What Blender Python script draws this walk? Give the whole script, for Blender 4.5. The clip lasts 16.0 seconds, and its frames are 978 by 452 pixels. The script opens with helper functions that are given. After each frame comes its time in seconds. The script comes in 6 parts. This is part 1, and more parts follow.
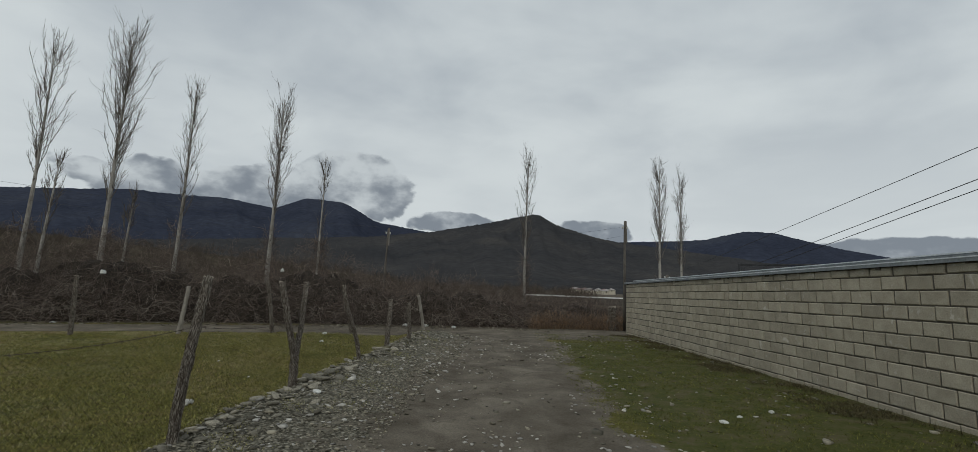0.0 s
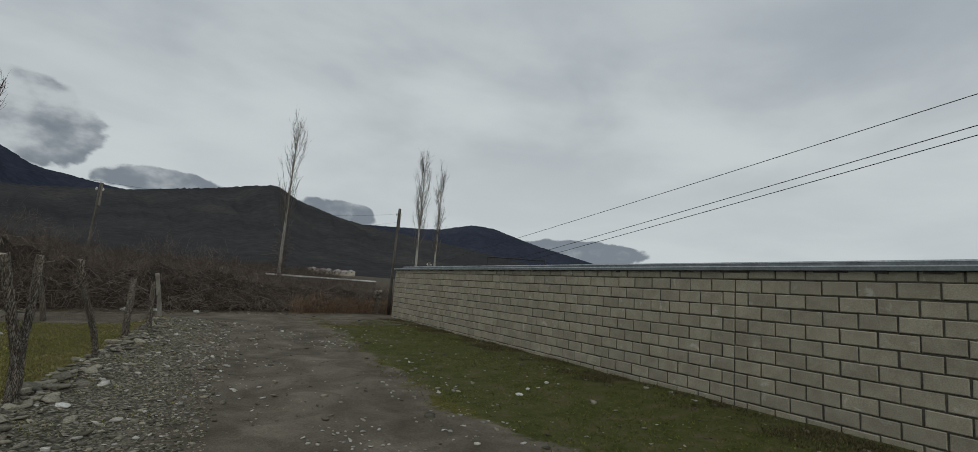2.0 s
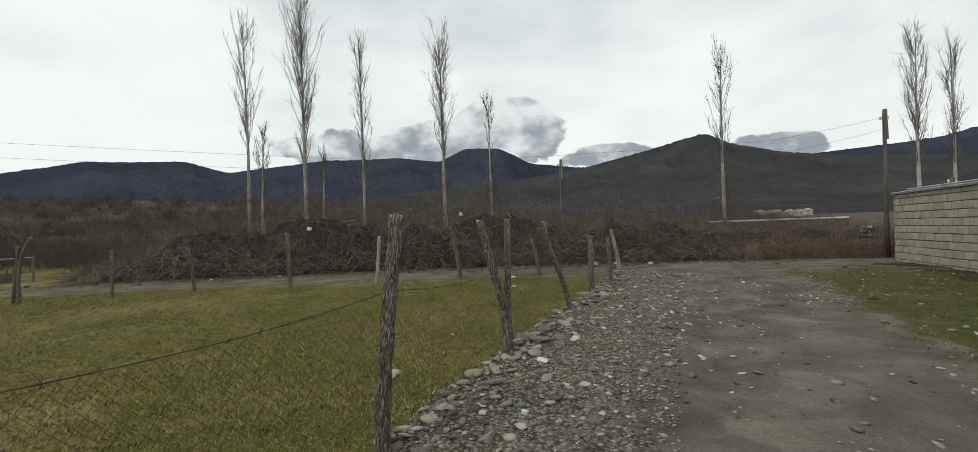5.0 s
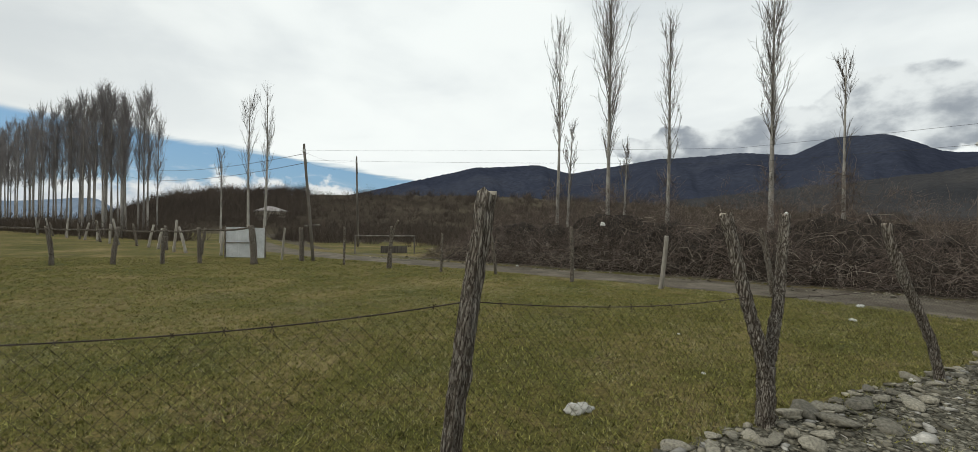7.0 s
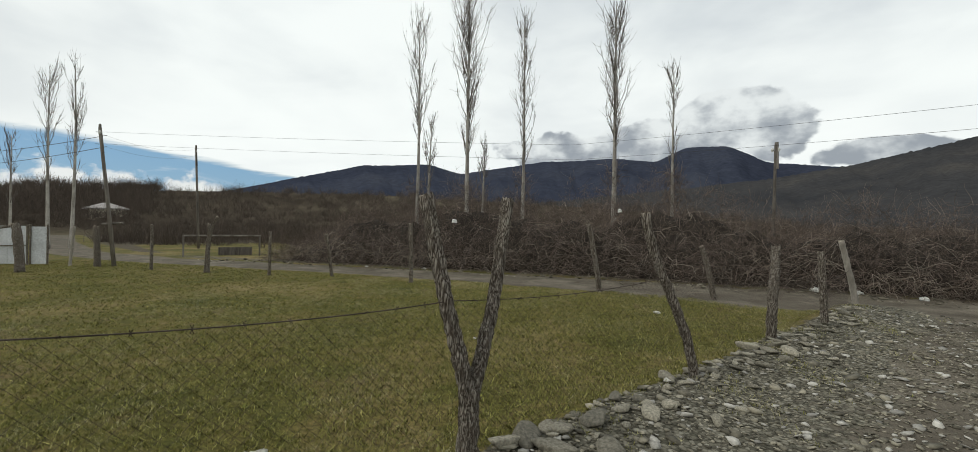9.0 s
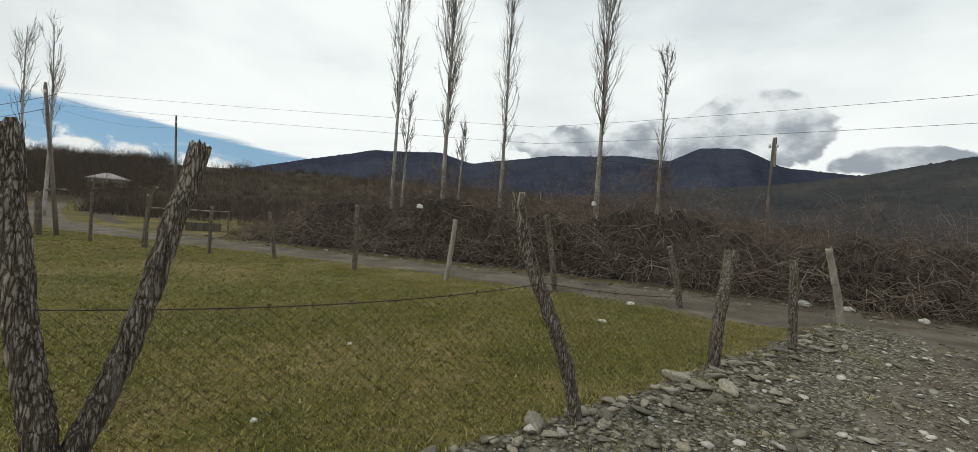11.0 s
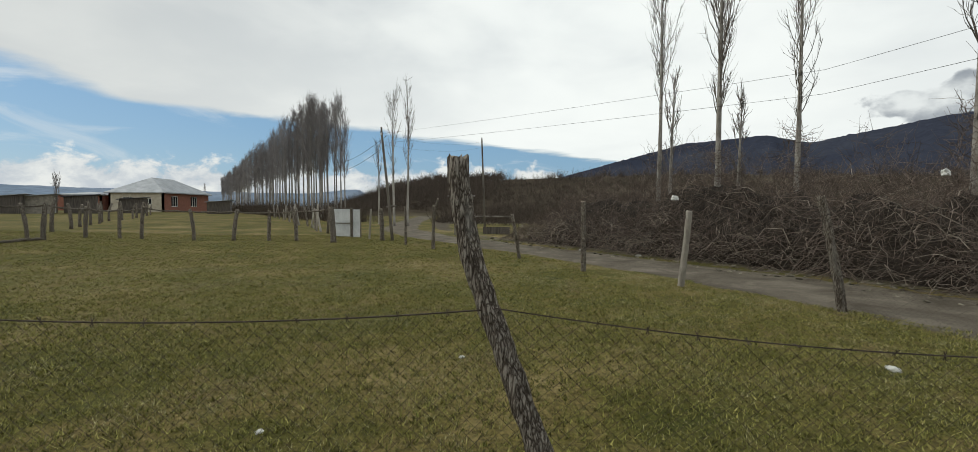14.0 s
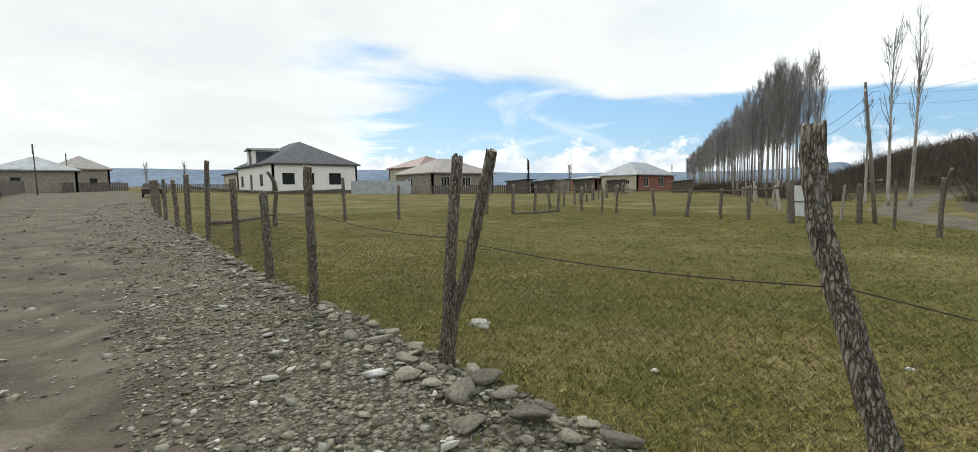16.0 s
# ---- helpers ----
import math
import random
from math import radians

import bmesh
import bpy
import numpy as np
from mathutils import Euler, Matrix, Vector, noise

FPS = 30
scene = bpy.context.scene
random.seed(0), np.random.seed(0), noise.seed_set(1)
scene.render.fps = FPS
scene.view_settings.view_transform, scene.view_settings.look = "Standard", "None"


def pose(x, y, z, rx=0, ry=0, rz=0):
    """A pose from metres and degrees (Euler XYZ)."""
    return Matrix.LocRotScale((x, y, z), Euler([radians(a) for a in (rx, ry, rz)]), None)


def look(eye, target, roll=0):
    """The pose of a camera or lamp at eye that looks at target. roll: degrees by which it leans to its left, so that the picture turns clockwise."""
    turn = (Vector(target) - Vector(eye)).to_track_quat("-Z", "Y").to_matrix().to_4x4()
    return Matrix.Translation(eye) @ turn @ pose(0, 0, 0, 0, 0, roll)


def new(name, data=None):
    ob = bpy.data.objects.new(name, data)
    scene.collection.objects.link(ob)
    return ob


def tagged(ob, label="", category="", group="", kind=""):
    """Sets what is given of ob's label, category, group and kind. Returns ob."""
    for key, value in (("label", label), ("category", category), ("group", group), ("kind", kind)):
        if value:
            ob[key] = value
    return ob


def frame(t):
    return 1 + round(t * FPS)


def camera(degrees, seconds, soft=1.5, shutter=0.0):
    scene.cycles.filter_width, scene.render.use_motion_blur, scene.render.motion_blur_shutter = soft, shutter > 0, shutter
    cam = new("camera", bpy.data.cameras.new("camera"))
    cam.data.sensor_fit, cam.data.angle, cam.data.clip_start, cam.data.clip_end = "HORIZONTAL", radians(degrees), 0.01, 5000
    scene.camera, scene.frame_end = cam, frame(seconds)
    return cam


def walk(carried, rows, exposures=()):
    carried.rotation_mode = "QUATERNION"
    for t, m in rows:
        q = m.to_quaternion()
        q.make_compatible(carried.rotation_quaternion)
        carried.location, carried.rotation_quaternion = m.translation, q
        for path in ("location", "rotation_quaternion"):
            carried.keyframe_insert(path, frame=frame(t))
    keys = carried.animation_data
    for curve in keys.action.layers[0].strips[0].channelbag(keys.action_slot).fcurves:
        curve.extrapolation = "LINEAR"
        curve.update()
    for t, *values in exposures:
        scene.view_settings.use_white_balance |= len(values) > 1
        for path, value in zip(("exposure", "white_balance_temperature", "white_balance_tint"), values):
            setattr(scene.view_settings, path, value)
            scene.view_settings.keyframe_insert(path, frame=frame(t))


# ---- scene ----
cam = camera(93.1, 16.0, soft=0.65)
PATH = [
    (0, (0.277, -0.061, 1.608), (0.243, 1.921, 1.87), 2.3),
    (0.5, (-0.205, 0.037, 1.588), (-0.015, 2.009, 1.861), 1.8),
    (1, (-0.642, 0.21, 1.573), (-0.241, 2.149, 1.851), 1.5),
    (1.5, (-0.974, 0.186, 1.615), (-0.203, 2.012, 1.882), 0.5),
    (2, (-1.102, 0.201, 1.644), (-0.103, 1.916, 1.894), 4.5),
    (2.5, (-1.333, 0.356, 1.605), (-0.377, 2.102, 1.798), 1.8),
    (3, (-1.434, 0.505, 1.589), (-0.652, 2.343, 1.699), 1.6),
    (3.5, (-1.35, 0.773, 1.533), (-1.278, 2.771, 1.594), 1.4),
    (3.7, (-1.287, 0.929, 1.526), (-1.473, 2.92, 1.562), -2.0),
    (5.8, (-0.914, 2.711, 1.484), (-1.952, 4.42, 1.439), 0.2),
    (6, (-0.886, 2.882, 1.473), (-2.089, 4.479, 1.427), -0.1),
    (6.5, (-0.867, 3.31, 1.466), (-2.521, 4.434, 1.441), -0.7),
    (7, (-0.867, 3.76, 1.435), (-2.587, 4.78, 1.439), 0.9),
    (7.5, (-0.849, 4.185, 1.41), (-2.579, 5.189, 1.421), -0.5),
    (8, (-0.851, 4.644, 1.413), (-2.58, 5.649, 1.446), -0.0),
    (8.5, (-0.863, 5.121, 1.401), (-2.413, 6.385, 1.429), 0.4),
    (9, (-0.737, 5.523, 1.373), (-2.173, 6.916, 1.382), 0.7),
    (9.2, (-0.718, 5.713, 1.389), (-2.196, 7.059, 1.368), 1.9),
    (11.3, (-0.681, 7.613, 1.342), (-2.143, 8.978, 1.308), 4.0),
    (11.5, (-0.669, 7.769, 1.342), (-2.259, 8.98, 1.288), 4.2),
    (12, (-0.629, 8.163, 1.343), (-2.446, 8.996, 1.274), 3.4),
    (12.5, (-0.636, 8.526, 1.312), (-2.454, 9.359, 1.261), 2.9),
    (13, (-0.668, 8.967, 1.321), (-2.464, 9.846, 1.28), 2.0),
    (13.5, (-0.743, 9.325, 1.324), (-2.714, 9.657, 1.263), -0.3),
    (14, (-0.933, 9.602, 1.323), (-2.92, 9.808, 1.244), 0.1),
    (14.5, (-0.931, 9.812, 1.312), (-2.908, 9.526, 1.222), 3.5),
    (15, (-0.981, 10.023, 1.307), (-2.65, 8.925, 1.216), 0.1),
    (15.5, (-0.873, 10.096, 1.299), (-2.299, 8.7, 1.178), -0.7),
    (16, (-0.688, 10.151, 1.299), (-2.043, 8.688, 1.143), -1.0),
]


def path_row(t, eye, target, roll):
    return (t, look(eye, target, roll))


walk(cam, [path_row(*r) for r in PATH],
     exposures=[(0.0, -0.62, 6250, 5), (0.5, -0.66, 6250, 5), (1.0, -1.2, 6150, 5), (1.5, -0.88, 6200, 5), (2.0, -0.75, 6250, 5), (2.5, -0.28, 6350, 5), (3.0, 0.22, 6400, 5), (3.5, -0.06, 6500, 5), (3.7, -0.06, 6550, 5),
                (5.8, -0.05, 6550, 5), (9.0, -0.02, 6550, 5), (12.0, -0.02, 6550, 5), (14.0, -0.05, 6600, 5), (14.5, 0.0, 6600, 5), (15.0, 0.58, 6550, 5), (15.5, 0.46, 6550, 5), (16.0, 0.46, 6550, 5)])

# ---- world and sun ----
SUN_AZ, SUN_EL = -158.0, 44.0
world = bpy.data.worlds.new("overcast_sky")
scene.world = world
world.use_nodes = True
wt = world.node_tree
wt.nodes.clear()


def wn(kind, **kw):
    n = wt.nodes.new(kind)
    for k, v in kw.items():
        if k == "operation":
            n.operation = v
        elif k == "blend_type":
            n.blend_type = v
    return n


def wire(tree, a, b):
    tree.links.new(a, b)


def wmath(op, a, b=None, c=None, clamp=False):
    n = wt.nodes.new("ShaderNodeMath")
    n.operation = op
    n.use_clamp = clamp
    for i, v in enumerate((a, b, c)):
        if v is None:
            continue
        if isinstance(v, (int, float)):
            n.inputs[i].default_value = v
        else:
            wt.links.new(v, n.inputs[i])
    return n.outputs[0]


def wnoise(vec, scale, detail=6, rough=0.55, dist=0.0):
    n = wt.nodes.new("ShaderNodeTexNoise")
    n.inputs["Scale"].default_value = scale
    n.inputs["Detail"].default_value = detail
    n.inputs["Roughness"].default_value = rough
    n.inputs["Distortion"].default_value = dist
    wt.links.new(vec, n.inputs["Vector"])
    return n.outputs["Fac"]


def wsmooth(v, lo, hi):
    n = wt.nodes.new("ShaderNodeMapRange")
    n.interpolation_type = "SMOOTHSTEP"
    n.inputs["From Min"].default_value = lo
    n.inputs["From Max"].default_value = hi
    wt.links.new(v, n.inputs["Value"])
    return n.outputs["Result"]


def wmix(fac, a, b):
    n = wt.nodes.new("ShaderNodeMix")
    n.data_type = "RGBA"
    wt.links.new(fac, n.inputs[0])
    for sock, v in ((n.inputs[6], a), (n.inputs[7], b)):
        if isinstance(v, tuple):
            sock.default_value = (*v, 1)
        else:
            wt.links.new(v, sock)
    return n.outputs[2]


sky = wt.nodes.new("ShaderNodeTexSky")
sky.sky_type = "NISHITA"
sky.sun_disc = False
sky.sun_elevation = radians(SUN_EL)
sky.sun_rotation = radians(SUN_AZ % 360)
sky.air_density, sky.dust_density = 1.0, 0.6
tint = wt.nodes.new("ShaderNodeVectorMath")
tint.operation = "SCALE"
tint.inputs[3].default_value = 0.085
wt.links.new(sky.outputs[0], tint.inputs[0])
coord = wt.nodes.new("ShaderNodeTexCoord")
sep = wt.nodes.new("ShaderNodeSeparateXYZ")
wt.links.new(coord.outputs["Generated"], sep.inputs[0])
dz = wmath("MAXIMUM", sep.outputs[2], 0.03)
px = wmath("DIVIDE", sep.outputs[0], dz)
py = wmath("DIVIDE", sep.outputs[1], dz)
comb = wt.nodes.new("ShaderNodeCombineXYZ")
wt.links.new(px, comb.inputs[0])
wt.links.new(py, comb.inputs[1])
plane = comb.outputs[0]
# a gentler projection for the billows, so that they stay rounded low down
dz2 = wmath("ADD", wmath("MAXIMUM", sep.outputs[2], 0.0), 0.16)
comb2 = wt.nodes.new("ShaderNodeCombineXYZ")
wt.links.new(wmath("DIVIDE", sep.outputs[0], dz2), comb2.inputs[0])
wt.links.new(wmath("DIVIDE", sep.outputs[1], dz2), comb2.inputs[1])
vault = comb2.outputs[0]
el = wmath("MULTIPLY", wmath("ARCSINE", sep.outputs[2]), 57.296)
az = wmath("MULTIPLY", wmath("ARCTAN2", sep.outputs[0], sep.outputs[1]), 57.296)
# the high cloud deck: broad grey billows, thinner and brighter low in the north
big = wnoise(vault, 0.62, 5, 0.5, 0.3)
fine = wnoise(vault, 1.9, 7, 0.52, 0.4)
deck = wmix(wsmooth(wmath("ADD", wmath("MULTIPLY", big, 0.75), wmath("MULTIPLY", fine, 0.25)), 0.36, 0.62), (0.60, 0.64, 0.70), (0.96, 0.985, 1.0))
low = wsmooth(el, 26, 7)
deck = wmix(wmath("MULTIPLY", low, 0.72), deck, (0.99, 1.01, 1.02))
# the southern sky is brighter, towards the veiled sun
south = wsmooth(sep.outputs[1], 0.25, -0.75)
deck = wmix(wmath("MULTIPLY", south, 0.82), deck, wmix(wsmooth(wmath("ADD", wmath("MULTIPLY", big, 0.6), wmath("MULTIPLY", fine, 0.4)), 0.36, 0.60), (0.60, 0.62, 0.645), (0.70, 0.71, 0.72)))
# the deck's edge and the open blue beyond it in the west
edge_n = wmath("SUBTRACT", wnoise(plane, 0.75, 6, 0.55, 0.5), 0.5)
s1 = wmath("SUBTRACT", -2.9, py)
s2 = wmath("SUBTRACT", wmath("MULTIPLY", px, -0.8), wmath("ADD", wmath("MULTIPLY", py, 0.6), 5.35))
gate = wmath("MULTIPLY", wmath("SUBTRACT", wmath("MULTIPLY", py, 0.50), px), 0.45)
clear = wmath("MINIMUM", wmath("MAXIMUM", s1, s2), gate)
clear = wmath("ADD", clear, wmath("MULTIPLY", edge_n, 1.5))
clear = wsmooth(clear, -0.1, 0.45)
# wisps and low cumulus in the gap
wisp = wsmooth(wnoise(vault, 1.1, 7, 0.6, 1.2), 0.56, 0.76)
ang = wt.nodes.new("ShaderNodeCombineXYZ")
wt.links.new(wmath("MULTIPLY", az, 0.15), ang.inputs[0])
wt.links.new(wmath("MULTIPLY", el, 0.22), ang.inputs[1])
puff = wnoise(ang.outputs[0], 1.6, 7, 0.6, 0.2)
heap = wsmooth(wmath("SUBTRACT", wmath("MULTIPLY", wmath("SUBTRACT", puff, 0.5), 11.0), wmath("SUBTRACT", el, 4.3)), -0.6, 0.9)
air = wmix(wmath("MULTIPLY", clear, 0.55), tint.outputs[0], (0.20, 0.42, 0.72))
blue = wmix(wmath("MULTIPLY", wisp, 0.5), air, (0.80, 0.82, 0.85))
heap_col = wmix(wsmooth(puff, 0.40, 0.66), (0.58, 0.62, 0.69), (0.85, 0.86, 0.87))
blue = wmix(heap, blue, heap_col)
sky_col = wmix(clear, deck, blue)
# grey cumulus resting on the northern ridge
bank = wnoise(ang.outputs[0], 1.5, 5, 0.5, 0.2)


def cloud_lump(a, e, wa, we):
    u = wmath("POWER", wmath("ABSOLUTE", wmath("DIVIDE", wmath("SUBTRACT", az, a), wa)), 2.0)
    v = wmath("POWER", wmath("ABSOLUTE", wmath("DIVIDE", wmath("SUBTRACT", el, e), we)), 2.0)
    return wmath("SUBTRACT", 1.0, wmath("ADD", u, v))


lumps = cloud_lump(-33.0, 9.0, 12.0, 2.8)
for a, e, wa, we in ((-18.0, 12.8, 6.5, 2.6), (-14.6, 10.8, 4.6, 3.6), (-24.0, 10.0, 7.0, 2.8), (-28.0, 9.5, 9.0, 2.6), (-5.5, 7.6, 6.0, 1.5), (11.5, 7.0, 5.0, 1.6), (41.0, 4.6, 8.0, 1.6)):
    lumps = wmath("MAXIMUM", lumps, cloud_lump(a, e, wa, we))
lump_mask = wsmooth(wmath("ADD", lumps, wmath("MULTIPLY", wmath("SUBTRACT", bank, 0.5), 2.5)), 0.0, 0.26)
shade = wsmooth(wmath("ADD", wnoise(ang.outputs[0], 1.7, 5, 0.5), wmath("MULTIPLY", wmath("SUBTRACT", el, 10.5), 0.035)), 0.34, 0.68)
lump_col = wmix(shade, (0.30, 0.33, 0.385), (0.82, 0.845, 0.87))
sky_col = wmix(wmath("MULTIPLY", lump_mask, 0.94), sky_col, lump_col)
# ground side of the sky sphere
sky_col = wmix(wsmooth(el, -0.5, -3.0), sky_col, (0.20, 0.19, 0.16))
bg = wt.nodes.new("ShaderNodeBackground")
wt.links.new(sky_col, bg.inputs[0])
bg.inputs[1].default_value = 1.0
wo = wt.nodes.new("ShaderNodeOutputWorld")
wt.links.new(bg.outputs[0], wo.inputs[0])

sun = new("sun", bpy.data.lights.new("sun", "SUN"))
sun.data.energy, sun.data.angle, sun.data.color = 1.25, radians(16), (1.0, 0.955, 0.89)
sd = Vector((math.sin(radians(SUN_AZ)) * math.cos(radians(SUN_EL)), math.cos(radians(SUN_AZ)) * math.cos(radians(SUN_EL)), math.sin(radians(SUN_EL))))
sun.matrix_world = look(sd * 60, (0, 0, 0))

# ---- materials ----


def nodes_of(name):
    m = bpy.data.materials.new(name)
    m.use_nodes = True
    t = m.node_tree
    b = t.nodes["Principled BSDF"]
    return m, t, b


def n_noise(t, vec, scale, detail=4, rough=0.55, dist=0.0):
    n = t.nodes.new("ShaderNodeTexNoise")
    n.inputs["Scale"].default_value, n.inputs["Detail"].default_value = scale, detail
    n.inputs["Roughness"].default_value, n.inputs["Distortion"].default_value = rough, dist
    t.links.new(vec, n.inputs["Vector"])
    return n.outputs["Fac"]


def n_ramp(t, fac, stops):
    r = t.nodes.new("ShaderNodeValToRGB")
    e = r.color_ramp.elements
    while len(e) < len(stops):
        e.new(0.5)
    for s, (p, c) in zip(e, stops):
        s.position, s.color = p, (*c, 1)
    t.links.new(fac, r.inputs[0])
    return r.outputs[0]


def n_math(t, op, a, b):
    n = t.nodes.new("ShaderNodeMath")
    n.operation = op
    for i, v in enumerate((a, b)):
        if isinstance(v, (int, float)):
            n.inputs[i].default_value = v
        else:
            t.links.new(v, n.inputs[i])
    return n.outputs[0]


def n_mix(t, fac, a, b, mode="MIX"):
    n = t.nodes.new("ShaderNodeMix")
    n.data_type, n.blend_type = "RGBA", mode
    for sock, v in ((n.inputs[0], fac), (n.inputs[6], a), (n.inputs[7], b)):
        if isinstance(v, tuple):
            sock.default_value = (*v, 1)
        elif isinstance(v, (int, float)):
            sock.default_value = v
        else:
            t.links.new(v, sock)
    return n.outputs[2]


def n_range(t, v, lo, hi, a=0.0, b=1.0):
    n = t.nodes.new("ShaderNodeMapRange")
    n.interpolation_type = "SMOOTHSTEP"
    for k, x in (("From Min", lo), ("From Max", hi), ("To Min", a), ("To Max", b)):
        n.inputs[k].default_value = x
    t.links.new(v, n.inputs["Value"])
    return n.outputs["Result"]


def n_bump(t, b, height, strength=0.4, dist=0.02):
    n = t.nodes.new("ShaderNodeBump")
    n.inputs["Strength"].default_value, n.inputs["Distance"].default_value = strength, dist
    t.links.new(height, n.inputs["Height"])
    t.links.new(n.outputs[0], b.inputs["Normal"])


def surf(name, c1, c2, scale=4.0, fine=60.0, rough=0.9, bump=0.3, bdist=0.01, metal=0.0, stretch=(1, 1, 1), rand=0.0, island=False, stain=None, stain_at=0.6, vary=0.25):
    """Grainy surface: two colours at one scale, fine grain at another, optional stains, bump, and a tone that differs from piece to piece."""
    m, t, b = nodes_of(name)
    tc = t.nodes.new("ShaderNodeTexCoord")
    mp = t.nodes.new("ShaderNodeMapping")
    mp.inputs["Scale"].default_value = stretch
    t.links.new(tc.outputs["Object"], mp.inputs["Vector"])
    vec = mp.outputs[0]
    if rand:
        oi = t.nodes.new("ShaderNodeNewGeometry").outputs["Random Per Island"] if island else t.nodes.new("ShaderNodeObjectInfo").outputs["Random"]
        sh = t.nodes.new("ShaderNodeVectorMath")
        sh.operation = "ADD"
        t.links.new(vec, sh.inputs[0])
        off = n_math(t, "MULTIPLY", oi, 37.0)
        t.links.new(off, sh.inputs[1])
        vec = sh.outputs[0]
    coarse, grain = n_noise(t, vec, scale, 4), n_noise(t, vec, fine, 4, 0.6)
    col = n_ramp(t, coarse, [(0.34, c1), (0.66, c2)])
    col = n_mix(t, 1.0, col, n_ramp(t, grain, [(0.25, (1 - vary,) * 3), (0.75, (1 + vary,) * 3)]), "MULTIPLY")
    if stain:
        col = n_mix(t, n_range(t, n_noise(t, vec, scale * 0.6 + 1.3, 6, 0.65, 0.6), stain_at, stain_at + 0.12), col, stain)
    if rand:
        tone = n_range(t, oi, 0.0, 1.0, 1 - rand, 1 + rand)
        g = t.nodes.new("ShaderNodeCombineXYZ")
        for i in range(3):
            t.links.new(tone, g.inputs[i])
        col = n_mix(t, 1.0, col, g.outputs[0], "MULTIPLY")
    t.links.new(col, b.inputs["Base Color"])
    b.inputs["Roughness"].default_value, b.inputs["Metallic"].default_value = rough, metal
    b.inputs["Specular IOR Level"].default_value = 0.25
    if bump:
        n_bump(t, b, n_math(t, "ADD", grain, n_math(t, "MULTIPLY", coarse, 0.8)), bump, bdist)
    return m


def bark_material():
    m, t, b = nodes_of("furrowed_bark")
    tc = t.nodes.new("ShaderNodeTexCoord")
    mp = t.nodes.new("ShaderNodeMapping")
    t.links.new(tc.outputs["Object"], mp.inputs["Vector"])
    sh = t.nodes.new("ShaderNodeVectorMath")
    sh.operation = "ADD"
    rnd = t.nodes.new("ShaderNodeObjectInfo").outputs["Random"]
    t.links.new(mp.outputs[0], sh.inputs[0])
    t.links.new(n_math(t, "MULTIPLY", rnd, 19.0), sh.inputs[1])
    v = sh.outputs[0]
    mp.inputs["Scale"].default_value = (1, 1, 0.15)
    warp = t.nodes.new("ShaderNodeVectorMath")
    warp.operation = "ADD"
    t.links.new(v, warp.inputs[0])
    t.links.new(n_math(t, "MULTIPLY", n_noise(t, v, 34, 4, 0.65), 0.05), warp.inputs[1])
    plate = t.nodes.new("ShaderNodeTexVoronoi")
    plate.feature = "DISTANCE_TO_EDGE"
    plate.inputs["Scale"].default_value = 72
    t.links.new(warp.outputs[0], plate.inputs["Vector"])
    furrow = n_range(t, plate.outputs["Distance"], 0.0, 0.26)
    patch, grain = n_noise(t, v, 7, 4, 0.6), n_noise(t, v, 62, 6, 0.68, 0.4)
    crack = n_math(t, "ADD", n_math(t, "MULTIPLY", furrow, 0.42), n_math(t, "MULTIPLY", grain, 0.60))
    col = n_ramp(t, crack, [(0.30, (0.075, 0.060, 0.047)), (0.44, (0.185, 0.155, 0.124)), (0.60, (0.282, 0.244, 0.200)), (0.76, (0.40, 0.362, 0.308))])
    col = n_mix(t, n_range(t, patch, 0.57, 0.70, 0.0, 0.55), col, (0.30, 0.28, 0.245))
    col = n_mix(t, n_range(t, patch, 0.42, 0.28, 0.0, 0.45), col, (0.085, 0.071, 0.057))
    col = n_mix(t, 1.0, col, n_ramp(t, grain, [(0.3, (0.75, 0.75, 0.75)), (0.7, (1.25, 1.25, 1.25))]), "MULTIPLY")
    t.links.new(col, b.inputs["Base Color"])
    b.inputs["Roughness"].default_value = 0.95
    b.inputs["Specular IOR Level"].default_value = 0.15
    n_bump(t, b, n_math(t, "ADD", crack, n_math(t, "MULTIPLY", grain, 0.25)), 1.0, 0.03)
    return m


M_BARK = bark_material()
M_CUT = surf("sawn_wood", (0.30, 0.26, 0.20), (0.42, 0.37, 0.29), 12, 60, 0.9, 0.4, rand=0.12)
M_GREYPOLE = surf("grey_pole_wood", (0.10, 0.088, 0.075), (0.22, 0.20, 0.175), 6, 40, 0.9, 0.6, 0.01, stretch=(1, 1, 0.15), rand=0.2)
M_PALEPOLE = surf("pale_barked_wood", (0.26, 0.235, 0.20), (0.40, 0.37, 0.32), 7, 40, 0.9, 0.5, 0.01, stretch=(1, 1, 0.2), rand=0.15)
M_TRUNK = surf("poplar_trunk_bark", (0.23, 0.21, 0.185), (0.48, 0.455, 0.41), 3.2, 24, 0.9, 0.5, 0.02, stretch=(1, 1, 0.5), stain=(0.07, 0.06, 0.05), stain_at=0.58, vary=0.3)
M_TWIG = surf("poplar_twigs", (0.098, 0.082, 0.067), (0.19, 0.165, 0.14), 1.2, 20, 0.9, 0, island=True, rand=0.25)
